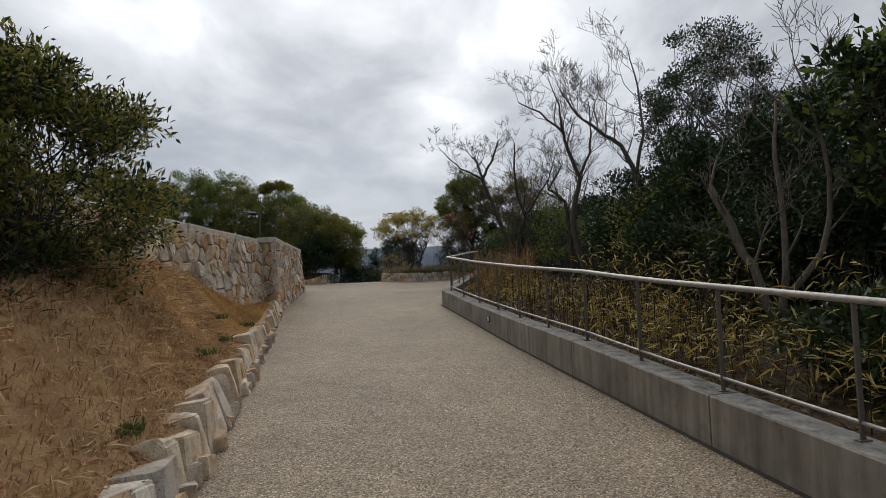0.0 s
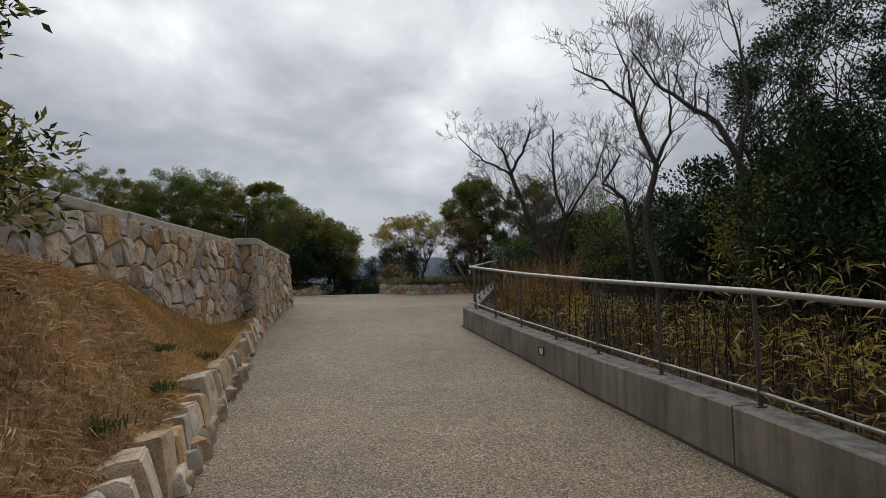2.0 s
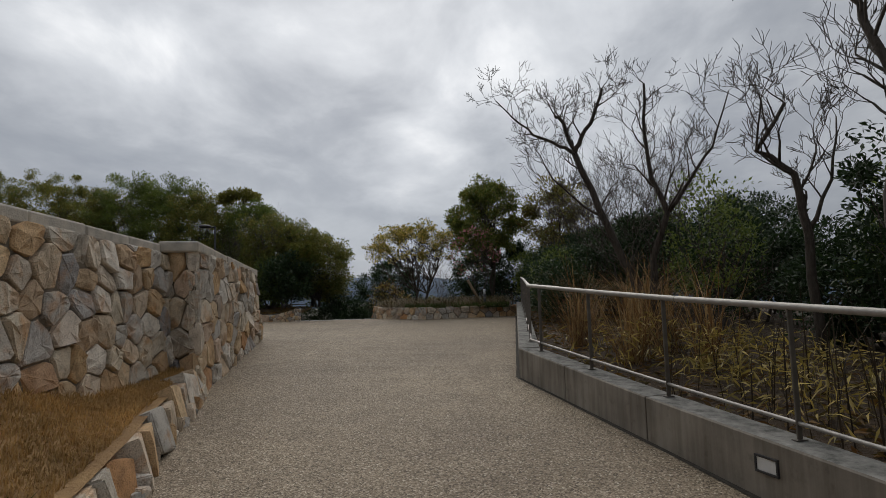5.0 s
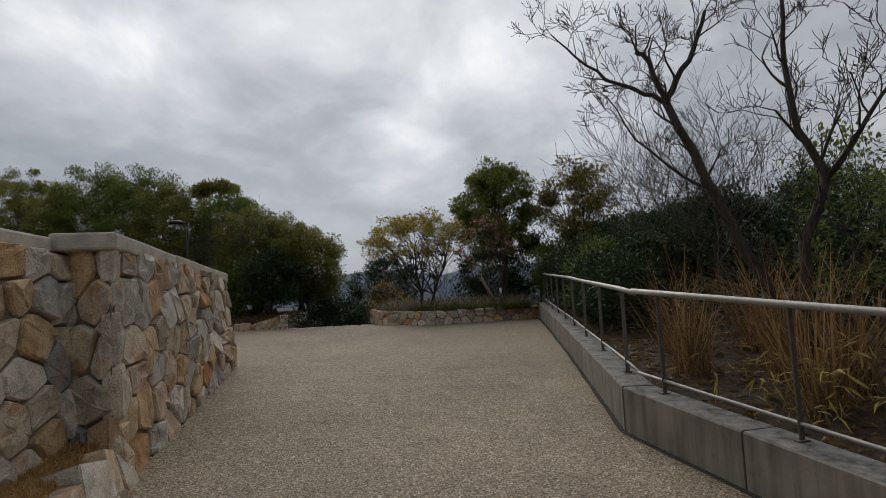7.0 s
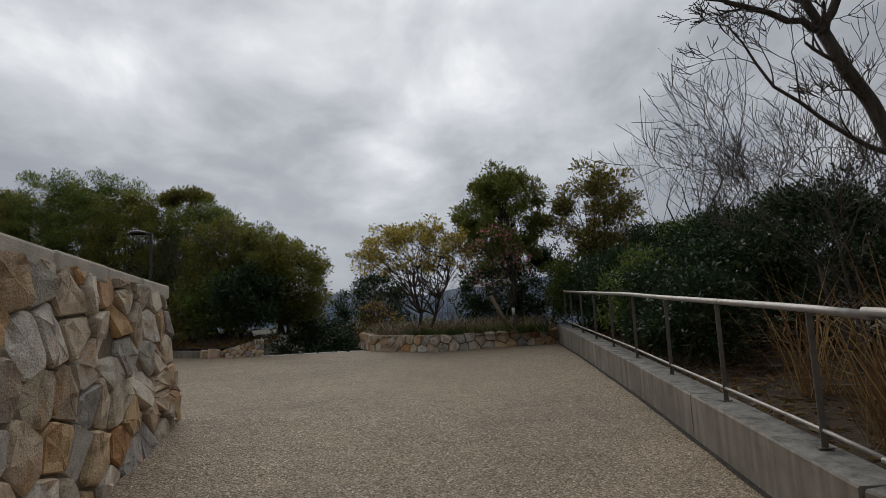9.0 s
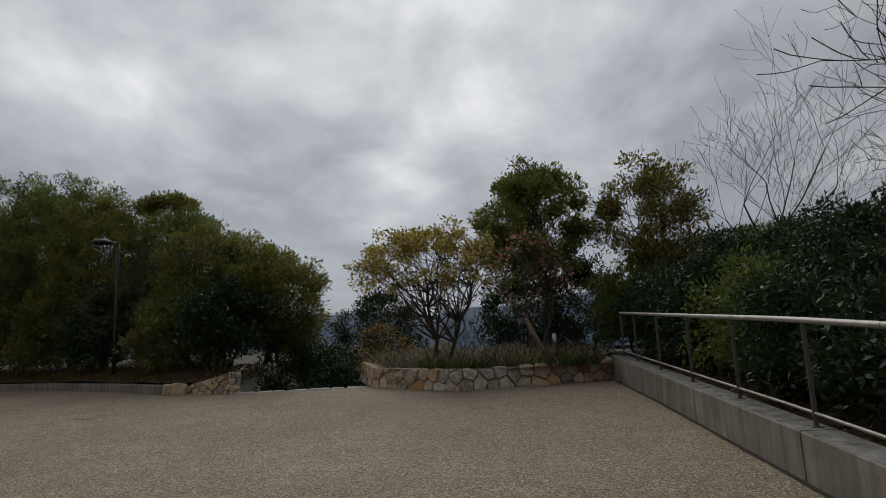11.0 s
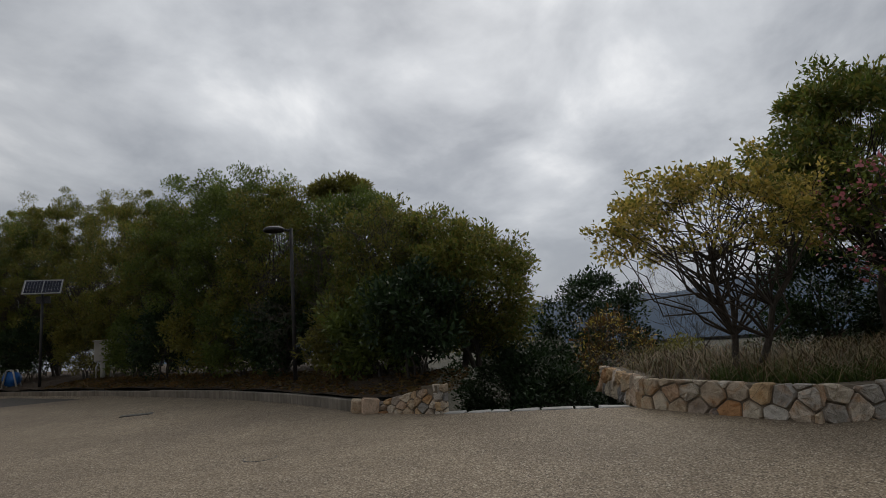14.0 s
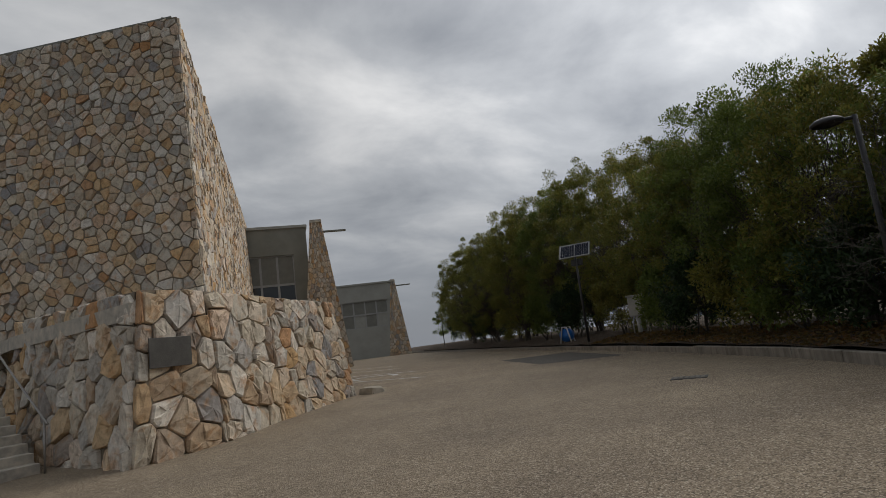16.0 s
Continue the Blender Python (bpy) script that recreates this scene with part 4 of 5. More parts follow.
def build_steps():
    """Stone steps and a rail at the forecourt wall's side."""
    steps = thing("stone_steps", "granite steps climbing beside the boulder wall", "steps", kind="structure")
    way = Vector((-17.2 + 23.0, 21.25 - 18.6, 0)).normalized()
    side = Vector((way.y, -way.x, 0))
    turn = math.degrees(math.atan2(way.y, way.x))
    for i in range(9):
        p = Vector((-19.6, 20.0, 0)) - way * (0.32 * i) + side * 1.6
        h = 0.17 * (i + 1)
        part("tread", box_mesh("tread", (0.34, 2.6, h + 0.3), Matrix.Translation((p.x, p.y, 0.45 + (h - 0.3) / 2)) @ pose(0, 0, 0, 0, 0, turn), COPING, 0.015), steps)
    rail = thing("stair_rail", "thin steel stair handrail beside the boulder wall", "handrail", (-19.3, 20.1, 0.4))
    base = Vector((-19.3, 20.2, 0.42)) + side * 0.35
    end = base - way * 2.6 + Vector((0, 0, 1.4))
    up = Vector((0, 0, 0.95))
    part("post", tubes("post", [[(base, 0.02), (base + up * 0.96, 0.02)]], STEEL), rail)
    part("post", tubes("post", [[(end, 0.02), (end + up * 0.96, 0.02)]], STEEL), rail)
    part("top_rail", tubes("top_rail", [[(base + up + way * 0.15 - Vector((0, 0, .08)), 0.022), (base + up, 0.022), (end + up, 0.022)]], STEEL), rail)


build_steps()


def build_road_marks():
    z = float(ramp_z(30)) + 0.006
    def stripe(a, b, w):
        A, way, out, L = frame_along(a, b)
        pts = [A - out * w / 2, A + way * L - out * w / 2, A + way * L + out * w / 2, A + out * w / 2]
        tagged(new("parking_line", mesh_of("parking_line", [(p.x, p.y, z) for p in pts], [(0, 1, 2, 3)], PAINT)), "worn white painted parking line on the forecourt", "road marking", "parking lines", "structure")
    for a, b in (((-25.4, 30.4), (-30.4, 28.2)), ((-30.2, 32.2), (-36.0, 29.6)), ((-35.1, 33.6), (-41, 31.0)), ((-40, 35.2), (-46, 32.6))):
        stripe(a, b, 0.14)
    c = Vector((-30.2, 30.2, z))
    V, F = [], []
    n = 28
    for i in range(n + 1):
        t = radians(40 + 260 * i / n)
        for r in (0.85, 1.05):
            V.append((c.x + r * math.cos(t) * 1.2, c.y + r * math.sin(t), z))
    F = [(2 * i, 2 * i + 1, 2 * i + 3, 2 * i + 2) for i in range(n)]
    tagged(new("parking_symbol", mesh_of("parking_symbol", V, F, PAINT)), "worn white painted parking bay symbol", "road marking", kind="structure")
    pts = [(-28.1, 35.4), (-22.4, 33.3), (-20.6, 35.4), (-26.6, 38.0)]
    tagged(new("paving_patch", sheet("paving_patch", pts, lambda x, y: float(ramp_z(y)) + 0.005, PATCH)), "dark resurfaced patch in the forecourt", "pavement", kind="structure")


build_road_marks()


def build_manhole(at, r, label):
    x, y = at
    z = float(ramp_z(y))
    ob = thing("manhole_cover", label, "manhole", (x, y, z))
    ring = tubes("rim", [[((x + r * math.cos(a), y + r * math.sin(a), z + 0.001), 0.007) for a in np.linspace(0, 2 * math.pi, 29)]], DARK_METAL, 6, False)
    part("rim", ring, ob)
    V = [(x, y, z + 0.007)] + [(x + r * math.cos(a), y + r * math.sin(a), z + 0.006) for a in np.linspace(0, 2 * math.pi, 28, endpoint=False)]
    part("cover", mesh_of("cover", V, [(0, i, i % 28 + 1) for i in range(1, 29)], PAVING), ob)


build_manhole((-8.15, 25.77), 0.19, "round paved manhole cover in the forecourt")


def build_drain():
    x, y = -13.8, 30.2
    z = float(ramp_z(y))
    ob = thing("drain_grate", "dark square drain grate in the forecourt", "drain", (x, y, z))
    part("frame", box_mesh("frame", (0.62, 0.42, 0.012), pose(x, y, z + 0.002, 0, 0, 35), DARK_METAL, 0.003), ob)
    for i in range(6):
        part("bar", box_mesh("bar", (0.06, 0.34, 0.01), pose(x, y, z + 0.010, 0, 0, 35) @ pose(-0.23 + 0.092 * i, 0, 0), POST_STEEL, 0.002), ob)


build_drain()


def build_street_lamp(x, y, z, height, turn, label):
    lamp = thing("street_lamp", label, "street lamp", (x, y, z))
    part("pole", tubes("pole", [[((x, y, z - 0.2), 0.055), ((x, y, z + height * 0.5), 0.05), ((x, y, z + height), 0.045)]], DARK_METAL, 12), lamp)
    d = Vector((math.cos(radians(turn)), math.sin(radians(turn)), 0))
    top = Vector((x, y, z + height - 0.05))
    part("arm", tubes("arm", [[(top, 0.035), (top + d * 0.3 + Vector((0, 0, 0.02)), 0.03)]], DARK_METAL, 10), lamp)
    c = top + d * 0.42
    prof = [(0.02, 0.10), (0.20, 0.08), (0.27, 0.03), (0.28, -0.01), (0.25, -0.03)]
    V, F = [], []
    n = 20
    for r, h in prof:
        V += [(c.x + r * math.cos(2 * math.pi * k / n), c.y + r * math.sin(2 * math.pi * k / n), c.z + h) for k in range(n)]
    for j in range(len(prof) - 1):
        F += [(j * n + k, j * n + (k + 1) % n, (j + 1) * n + (k + 1) % n, (j + 1) * n + k) for k in range(n)]
    hood = part("hood", mesh_of("hood", V, F + [tuple(range(n))], DARK_METAL, True), lamp, "shallow dark disc hood")
    V2 = [(c.x + 0.24 * math.cos(2 * math.pi * k / n), c.y + 0.24 * math.sin(2 * math.pi * k / n), c.z - 0.025) for k in range(n)]
    V2 += [(c.x + 0.15 * math.cos(2 * math.pi * k / n), c.y + 0.15 * math.sin(2 * math.pi * k / n), c.z - 0.06) for k in range(n)]
    part("diffuser", mesh_of("diffuser", V2, [(k, (k + 1) % n, n + (k + 1) % n, n + k) for k in range(n)] + [tuple(range(n, 2 * n))], LENS, True), hood, "pale glass diffuser")


build_street_lamp(-11.4, 32.75, 0.95, 3.95, 215, "dark metal street lamp with disc hood on the bank")
build_street_lamp(-72.0, 55.5, 0.8, 4.2, 215, "dark metal street lamp far along the forecourt")


def build_utility_box():
    x, y, z = -24.3, 40.1, 0.9
    ob = thing("utility_box", "cream electrical enclosure on a post by the kerb", "utility box", (x, y, z))
    m = pose(x, y, z, 0, 0, 30)
    part("plinth", box_mesh("plinth", (0.75, 0.6, 0.25), m @ pose(0, 0, 0.05), CONCRETE, 0.02), ob)
    part("post", tubes("post", [[(m @ Vector((0, 0, 0)), 0.09), (m @ Vector((0, 0, 1.0)), 0.09)]], CREAM, 12), ob)
    body = part("body", box_mesh("body", (0.62, 0.28, 0.85), m @ pose(0, 0, 1.38), CREAM, 0.015), ob)
    part("roof", box_mesh("roof", (0.72, 0.40, 0.05), m @ pose(0, -0.02, 1.83, 4, 0, 0), CREAM, 0.01), ob)
    door = part("door", box_mesh("door", (0.56, 0.02, 0.76), m @ pose(0, -0.15, 1.38), CREAM, 0.006), ob)
    part("meter", box_mesh("meter", (0.22, 0.05, 0.26), m @ pose(0.12, -0.17, 1.5), DARK_METAL, 0.02), door, "dark meter window")
    for dx in (-0.25, 0.3, 0.42):
        part("conduit", tubes("conduit", [[(m @ Vector((dx, 0, 0)), 0.025), (m @ Vector((dx, 0, 0.7)), 0.025), (m @ Vector((dx * 0.6, 0, 1.0)), 0.025)]], CREAM, 8), ob)


build_utility_box()


def build_solar_panel():
    x, y = -26.8, 39.4
    ob = thing("solar_panel", "tilted solar panel on a pole among the shrubs", "solar panel", (x, y, 0.9))
    m = pose(x, y, 5.2, 0, 0, 35)
    part("pole", tubes("pole", [[((x, y, 0.8), 0.06), ((x, y, 5.1), 0.05)]], DARK_METAL, 10), ob)
    t = m @ pose(0, 0, 0, 55, 0, 0)
    for i in range(2):
        for j in range(6):
            for k in range(4):
                part("cell", box_mesh("cell", (0.098, 0.155, 0.012), t @ pose(-0.66 + i * 0.68 + 0.107 * j + 0.06, -0.26 + 0.17 * k, 0.02), CELL), ob)
    for dx in (-0.70, -0.0, 0.70):
        part("frame_bar", box_mesh("frame_bar", (0.04, 0.78, 0.04), t @ pose(dx, 0, 0), ALU, 0.005), ob)
    for dy in (-0.38, 0.38):
        part("frame_bar", box_mesh("frame_bar", (1.44, 0.04, 0.04), t @ pose(0, dy, 0), ALU, 0.005), ob)
    part("backing", box_mesh("backing", (1.36, 0.72, 0.01), t, WHITE), ob)
    part("junction_box", box_mesh("junction_box", (0.5, 0.25, 0.3), m @ pose(0, 0.15, -0.55), DARK_METAL, 0.01), ob)


build_solar_panel()


def build_hose_reel():
    x, y = -29.6, 40.5
    z = 0.95
    ob = thing("hose_reel", "blue hose reel standing on the kerb", "hose reel", (x, y, z))
    m = pose(x, y, z, 0, 0, 25)
    for s in (-1, 1):
        part("side_frame", tubes("side_frame", [[(m @ Vector((-0.3, s * 0.2, 0)), 0.035), (m @ Vector((-0.12, s * 0.2, 0.8)), 0.035), (m @ Vector((0.12, s * 0.2, 0.8)), 0.035), (m @ Vector((0.3, s * 0.2, 0)), 0.035)]], WHITE, 8), ob)
    part("drum", tubes("drum", [[(m @ Vector((0, -0.17, 0.4)), 0.33), (m @ Vector((0, 0.17, 0.4)), 0.33)]], BLUE, 20), ob, "blue hose drum")
    part("handle", tubes("handle", [[(m @ Vector((-0.12, -0.2, 0.8)), 0.03), (m @ Vector((-0.12, 0.2, 0.8)), 0.03)]], WHITE, 8), ob)


build_hose_reel()


def build_bollard():
    x, y = 0.28, 27.7
    z = float(ramp_z(y)) + 0.28
    ob = thing("bollard_light", "dark garden bollard light with pale head in the planter", "bollard light", (x, y, z))
    part("stem", tubes("stem", [[((x, y, z - 0.1), 0.045), ((x, y, z + 0.52), 0.045)]], DARK_METAL, 14), ob)
    part("lens", tubes("lens", [[((x, y, z + 0.52), 0.040), ((x, y, z + 0.70), 0.040)]], LENS, 14), ob, "pale cylindrical lens")
    part("cap", tubes("cap", [[((x, y, z + 0.70), 0.048), ((x, y, z + 0.73), 0.046)]], DARK_METAL, 14), ob)


build_bollard()


def build_hills():
    """A wooded ridge on the far side of the valley, the haze before it painted as blue."""
    rng = np.random.default_rng(3)
    V, F = [], []
    n = 120
    for j, (dist, h) in enumerate(((2500, 0.0), (2900, 0.55), (3300, 1.0), (3600, 0.9))):
        for i in range(n):
            a = radians(20 + 110 * i / (n - 1))
            x, y = -dist * math.cos(a) * -1.0, dist * math.sin(a)
            ridge = 150 + 55 * cloud(i * 0.05, 3, 1.0, 5) + 26 * cloud(i * 0.22, 1, 1.0, 8) + 8 * cloud(i * 0.9, 4, 1.0, 2) + 60 * math.exp(-((math.degrees(a) - 70) / 12) ** 2)
            V.append((x, y, -70 + (ridge + 70) * h))
    for j in range(3):
        F += [(j * n + i, j * n + i + 1, (j + 1) * n + i + 1, (j + 1) * n + i) for i in range(n - 1)]
    tagged(new("backdrop_hills", mesh_of("backdrop_hills", V, F, MOUNTAIN, True)), "wooded hills on the horizon, distance haze painted in as blue", "backdrop", kind="structure")


build_hills()


# Trees and shrubs
def limb_run(rng, a, b, r0, r1, n=4, wob=0.12, sag=0.0):
    a, b = Vector(a), Vector(b)
    L = (b - a).length
    run = []
    for i in range(n + 1):
        f = i / n
        p = a.lerp(b, f) + Vector(rng.normal(0, wob * L * 0.25, 3)) * math.sin(math.pi * f) + Vector((0, 0, sag * L * math.sin(math.pi * f)))
        run.append((p, r0 + (r1 - r0) * f))
    return run


def leafy_tree(name, label, base, centre, radii, clumps, leaves, leaf, mat, bark_mat=BARK, trunks=1, trunk_r=0.09, clump_r=0.5, seed=1, category="tree", extra=None, spread=0.8, low=-0.9, fork=0.45, group=""):
    """A trunk with limbs that reach into clumps of leaves; gaps stay between the clumps."""
    rng = np.random.default_rng(seed)
    tree = thing(name, label, category, base, group)
    B, C, R = Vector(base), np.array(centre, float), np.array(radii, float)
    runs, heads = [], []
    for k in range(trunks):
        foot = B + Vector((rng.normal(0, 0.12), rng.normal(0, 0.12), -0.15)) * (1 if trunks > 1 else 0.3)
        head = Vector(C + rng.normal(0, 0.28, 3) * R * (1.2 if trunks > 1 else 0.5))
        head.z = C[2] - R[2] * 0.1
        run = limb_run(rng, foot, head, trunk_r, trunk_r * 0.35, 6, 0.10)
        runs.append(run)
        heads.append(run)
    spots = []
    for k in range(clumps):
        d = unit(rng.normal(0, 1, 3))
        if d[2] < low:
            d[2] = -d[2]
        spots.append(C + d * R * rng.uniform(0.5, 1.0) ** 0.6 * rng.uniform(0.85, 1.08))
    for s in spots:
        run = heads[rng.integers(len(heads))]
        i = int(rng.integers(max(1, int(len(run) * fork)), len(run)))
        p, r = run[i]
        runs.append(limb_run(rng, p, s, max(r * 0.42, 0.007), 0.004, 4, 0.25, -0.03))
    part("trunk", tubes("trunk", runs, bark_mat, 6, False), tree)
    at, way = [], []
    for s in spots:
        n = int(leaves / clumps * rng.uniform(0.6, 1.4))
        cr = clump_r * rng.uniform(0.6, 1.35) * np.array([1, 1, 0.72])
        d = unit(rng.normal(0, 1, (n, 3)))
        at.append(s + d * cr * (rng.uniform(0.02, 1, (n, 1)) ** 0.45))
        way.append(d * 0.7 + np.array([0, 0, 0.45]) + unit(s - C) * 0.3)
    at, way = np.concatenate(at), np.concatenate(way)
    part("crown", quads("crown", leaf_quads(rng, at, way, leaf[0], leaf[1], spread), mat), tree)
    if extra:
        emat, share, size = extra
        k = rng.choice(len(at), int(len(at) * share))
        part("tinted_leaves", quads("tinted_leaves", leaf_quads(rng, at[k] + rng.normal(0, 0.05, (len(k), 3)), way[k], *size, spread), emat), tree)
    return tree


def grow(rng, runs, p, d, length, r, depth, lift, kink):
    n = 4
    run = [(p.copy(), r)]
    for i in range(n):
        d = (d + Vector(rng.normal(0, kink, 3)) + Vector((0, 0, lift))).normalized()
        p = p + d * (length / n)
        run.append((p.copy(), r * (1 - 0.45 * (i + 1) / n)))
    runs.append(run)
    if depth == 0:
        return
    kids = 3 if depth > 1 else 4
    for k in range(kids):
        i = int(rng.integers(2, n + 1)) if k else n
        q, rr = run[i]
        turn = Vector(rng.normal(0, 1, 3))
        turn = (turn - d * turn.dot(d)).normalized()
        nd = (d * rng.uniform(0.55, 1.0) + turn * rng.uniform(0.45, 0.95)).normalized()
        grow(rng, runs, q, nd, length * rng.uniform(0.55, 0.82), rr * rng.uniform(0.5, 0.72), depth - 1, lift, kink)


def crooked_tree(label, base, paths, seed, bark_mat, twig=0.75, depth=3, every=1):
    """A leafless tree with drawn main limbs; finer branches grow from them by themselves."""
    rng = np.random.default_rng(seed)
    tree = thing("bare_tree", label, "tree", base)
    fine = []
    for pts, r0, r1 in paths:
        pts = [Vector(p) for p in pts]
        run = []
        for i in range(len(pts) - 1):
            for k in range(3):
                f = (i + k / 3) / (len(pts) - 1)
                run.append((pts[i].lerp(pts[i + 1], k / 3) + Vector(rng.normal(0, 0.012, 3)), r0 + (r1 - r0) * f))
        run.append((pts[-1], r1))
        part("limb", tubes("limb", [run], bark_mat, 8, True), tree)
        for i in range(len(run) // 3, len(run), every):
            p, r = run[i]
            d = (run[min(i + 1, len(run) - 1)][0] - run[i - 1][0]).normalized()
            turn = Vector(rng.normal(0, 1, 3))
            turn = (turn - d * turn.dot(d)).normalized()
            grow(rng, fine, p, (d * 0.5 + turn * 0.8 + Vector((0, 0, 0.35))).normalized(), twig * rng.uniform(0.5, 1.25), min(r * 0.5, 0.02), depth, 0.08, 0.13)
    part("fine_branching", tubes("fine_branching", [[(p, max(r, 0.0032)) for p, r in run] for run in fine], bark_mat, 4, False), tree, kind="stuff")
    return tree


def bare_tree(label, base, stems, depth, bark_mat, seed, lift=0.06, kink=0.14, name="bare_tree"):
    """A leafless tree; stems are (direction, length, radius) of what leaves the ground."""
    rng = np.random.default_rng(seed)
    tree = thing(name, label, "tree", base)
    thick, thin = [], []
    for d, length, r in stems:
        runs = []
        grow(rng, runs, Vector(base) - Vector((0, 0, 0.1)), Vector(d).normalized(), length, r, depth, lift, kink)
        for run in runs:
            (thick if run[0][1] > 0.018 else thin).append(run)
    part("trunk", tubes("trunk", thick, bark_mat, 7, False), tree)
    part("fine_branching", tubes("fine_branching", [[(p, max(r, 0.0035)) for p, r in run] for run in thin], bark_mat, 3, False), tree, kind="stuff")
    return tree


# Shrub by the path
leafy_tree("evergreen_shrub", "large olive-green evergreen shrub on the turf bank", (-3.75, 5.2, 0.6), (-3.75, 5.2, 1.95), (1.35, 1.5, 1.45), 150, 21000, (0.085, 0.028), LEAF_OLIVE, BARK_GREY, 7, 0.045, 0.30, 3, "shrub",
           extra=(LEAF_DARK, 0.7, (0.085, 0.03)))
leafy_tree("evergreen_shrub", "dark twiggy shrub at the foot of the bank", (-3.5, 2.6, 0.5), (-3.7, 2.7, 1.7), (1.25, 1.5, 1.5), 110, 13000, (0.08, 0.028), LEAF_OLIVE, BARK_GREY, 6, 0.045, 0.32, 4, "shrub", extra=(LEAF_TWIG, 0.6, (0.16, 0.012)))
leafy_tree("evergreen_shrub", "low dark shrub skirting the bank's large shrub", (-3.55, 4.1, 0.6), (-3.6, 4.2, 1.05), (0.95, 1.4, 0.6), 60, 8000, (0.08, 0.028), LEAF_DARK, BARK_GREY, 5, 0.03, 0.28, 5, "shrub", extra=(LEAF_TWIG, 0.6, (0.16, 0.012)))

# East side, behind the parapet
leafy_tree("evergreen_tree", "tall dark evergreen tree behind the handrail", (6.4, 12.9, 0.2), (6.4, 12.9, 4.0), (1.75, 1.8, 2.45), 120, 25000, (0.075, 0.036), LEAF_DARK, BARK, 3, 0.11, 0.36, 21)
leafy_tree("evergreen_tree", "dark evergreen tree overhanging the parapet", (8.3, 11.2, 0.2), (8.3, 11.2, 2.7), (1.9, 1.9, 1.9), 110, 26000, (0.09, 0.04), LEAF_DARK, BARK, 2, 0.11, 0.42, 22)
leafy_tree("broadleaf_tree", "broad-leaved evergreen with glossy green leaves by the parapet", (6.0, 6.2, 0.0), (5.9, 6.3, 2.55), (1.25, 1.35, 1.0), 60, 4200, (0.15, 0.07), LEAF_DARK, BARK, 3, 0.06, 0.36, 23, extra=(LEAF_GREEN, 0.35, (0.15, 0.07)))
SHRUBS = [(5.6, 9.6, 1.5, 1.1), (4.6, 14.6, 1.5, 1.0), (6.6, 16.2, 2.0, 1.3), (4.8, 18.2, 1.9, 1.2), (3.9, 20.6, 2.2, 1.15), (5.8, 20.8, 2.5, 1.4), (3.7, 23.2, 2.3, 1.1), (5.4, 24.6, 2.7, 1.4),
          (3.6, 26.4, 2.2, 1.1), (5.2, 28.0, 2.5, 1.4), (7.8, 8.2, 2.0, 1.5), (8.6, 14.6, 2.6, 1.7), (7.6, 22.5, 3.0, 1.8), (4.2, 5.0, 0.7, 0.6), (7.2, 3.4, 2.0, 1.4), (4.5, 12.6, 2.1, 0.95), (5.3, 11.4, 2.4, 1.1), (4.3, 9.9, 1.6, 0.85), (5.6, 14.4, 2.6, 1.2), (4.9, 8.2, 1.4, 0.8), (5.6, 7.8, 1.9, 1.0), (6.4, 4.9, 1.9, 1.1), (2.9, 21.4, 1.7, 0.8), (2.7, 24.6, 1.6, 0.7), (4.7, 30.6, 2.8, 1.3), (6.6, 29.2, 2.8, 1.5), (8.0, 26.2, 3.0, 1.7), (6.3, 32.0, 2.8, 1.6), (6.3, 6.4, 3.0, 1.2), (5.7, 8.9, 3.1, 1.2), (4.9, 11.0, 2.9, 1.15), (4.3, 13.3, 2.6, 1.05), (6.9, 10.0, 2.8, 1.4), (6.0, 12.2, 2.9, 1.3)] + [(float(right_x(y)) + 1.15, y, h, 0.72) for y, h in ((20.3, 1.1), (21.9, 1.3), (23.4, 1.5), (24.9, 1.7), (26.3, 1.7), (27.6, 1.5))]
for i, (x, y, h, r) in enumerate(SHRUBS):
    z = bed_z(x, y)
    mat = LEAF_DARK if i % 9 else LEAF_GREEN
    leafy_tree("evergreen_shrub", "dense dark evergreen shrub in the bed behind the handrail" if i % 9 else "green leafy shrub in the bed behind the handrail", (x, y, z), (x, y, z + h * 0.55), (r, r, h * 0.55),
               int(30 + 26 * r), int(6500 * r), (0.10, 0.045), mat, BARK, 4, 0.035, 0.34, 60 + i, "shrub", group="shrubs behind the parapet")
crooked_tree("bare grey tree reaching high over the parapet", (3.3, 12.2, 0.3), [
    ([(3.3, 12.2, 0.3), (2.95, 12.25, 1.8), (3.05, 12.2, 2.5), (3.14, 12.15, 2.9), (2.94, 12.23, 3.5), (2.87, 12.26, 3.9), (2.41, 12.43, 4.4), (1.95, 12.55, 4.7)], 0.075, 0.012),
    ([(3.14, 12.15, 2.9), (3.35, 12.1, 3.4), (3.45, 12.2, 4.0), (3.4, 12.2, 4.6)], 0.035, 0.008),
    ([(2.87, 12.26, 3.9), (2.8, 12.3, 4.5), (2.6, 12.4, 5.2)], 0.028, 0.007)], 5, BARK_GREY, 0.52)
crooked_tree("bare grey tree arching out of the dark evergreens", (4.6, 11.1, 0.3), [
    ([(4.6, 11.1, 0.3), (4.3, 11.3, 1.3), (4.12, 11.42, 2.8), (3.9, 11.55, 3.4), (3.48, 11.77, 3.8), (3.08, 11.96, 4.2), (2.79, 12.08, 4.8)], 0.075, 0.012),
    ([(4.12, 11.42, 2.8), (4.3, 11.4, 3.6), (4.25, 11.5, 4.6), (4.1, 11.5, 5.4)], 0.04, 0.008)], 6, BARK_GREY, 0.55)
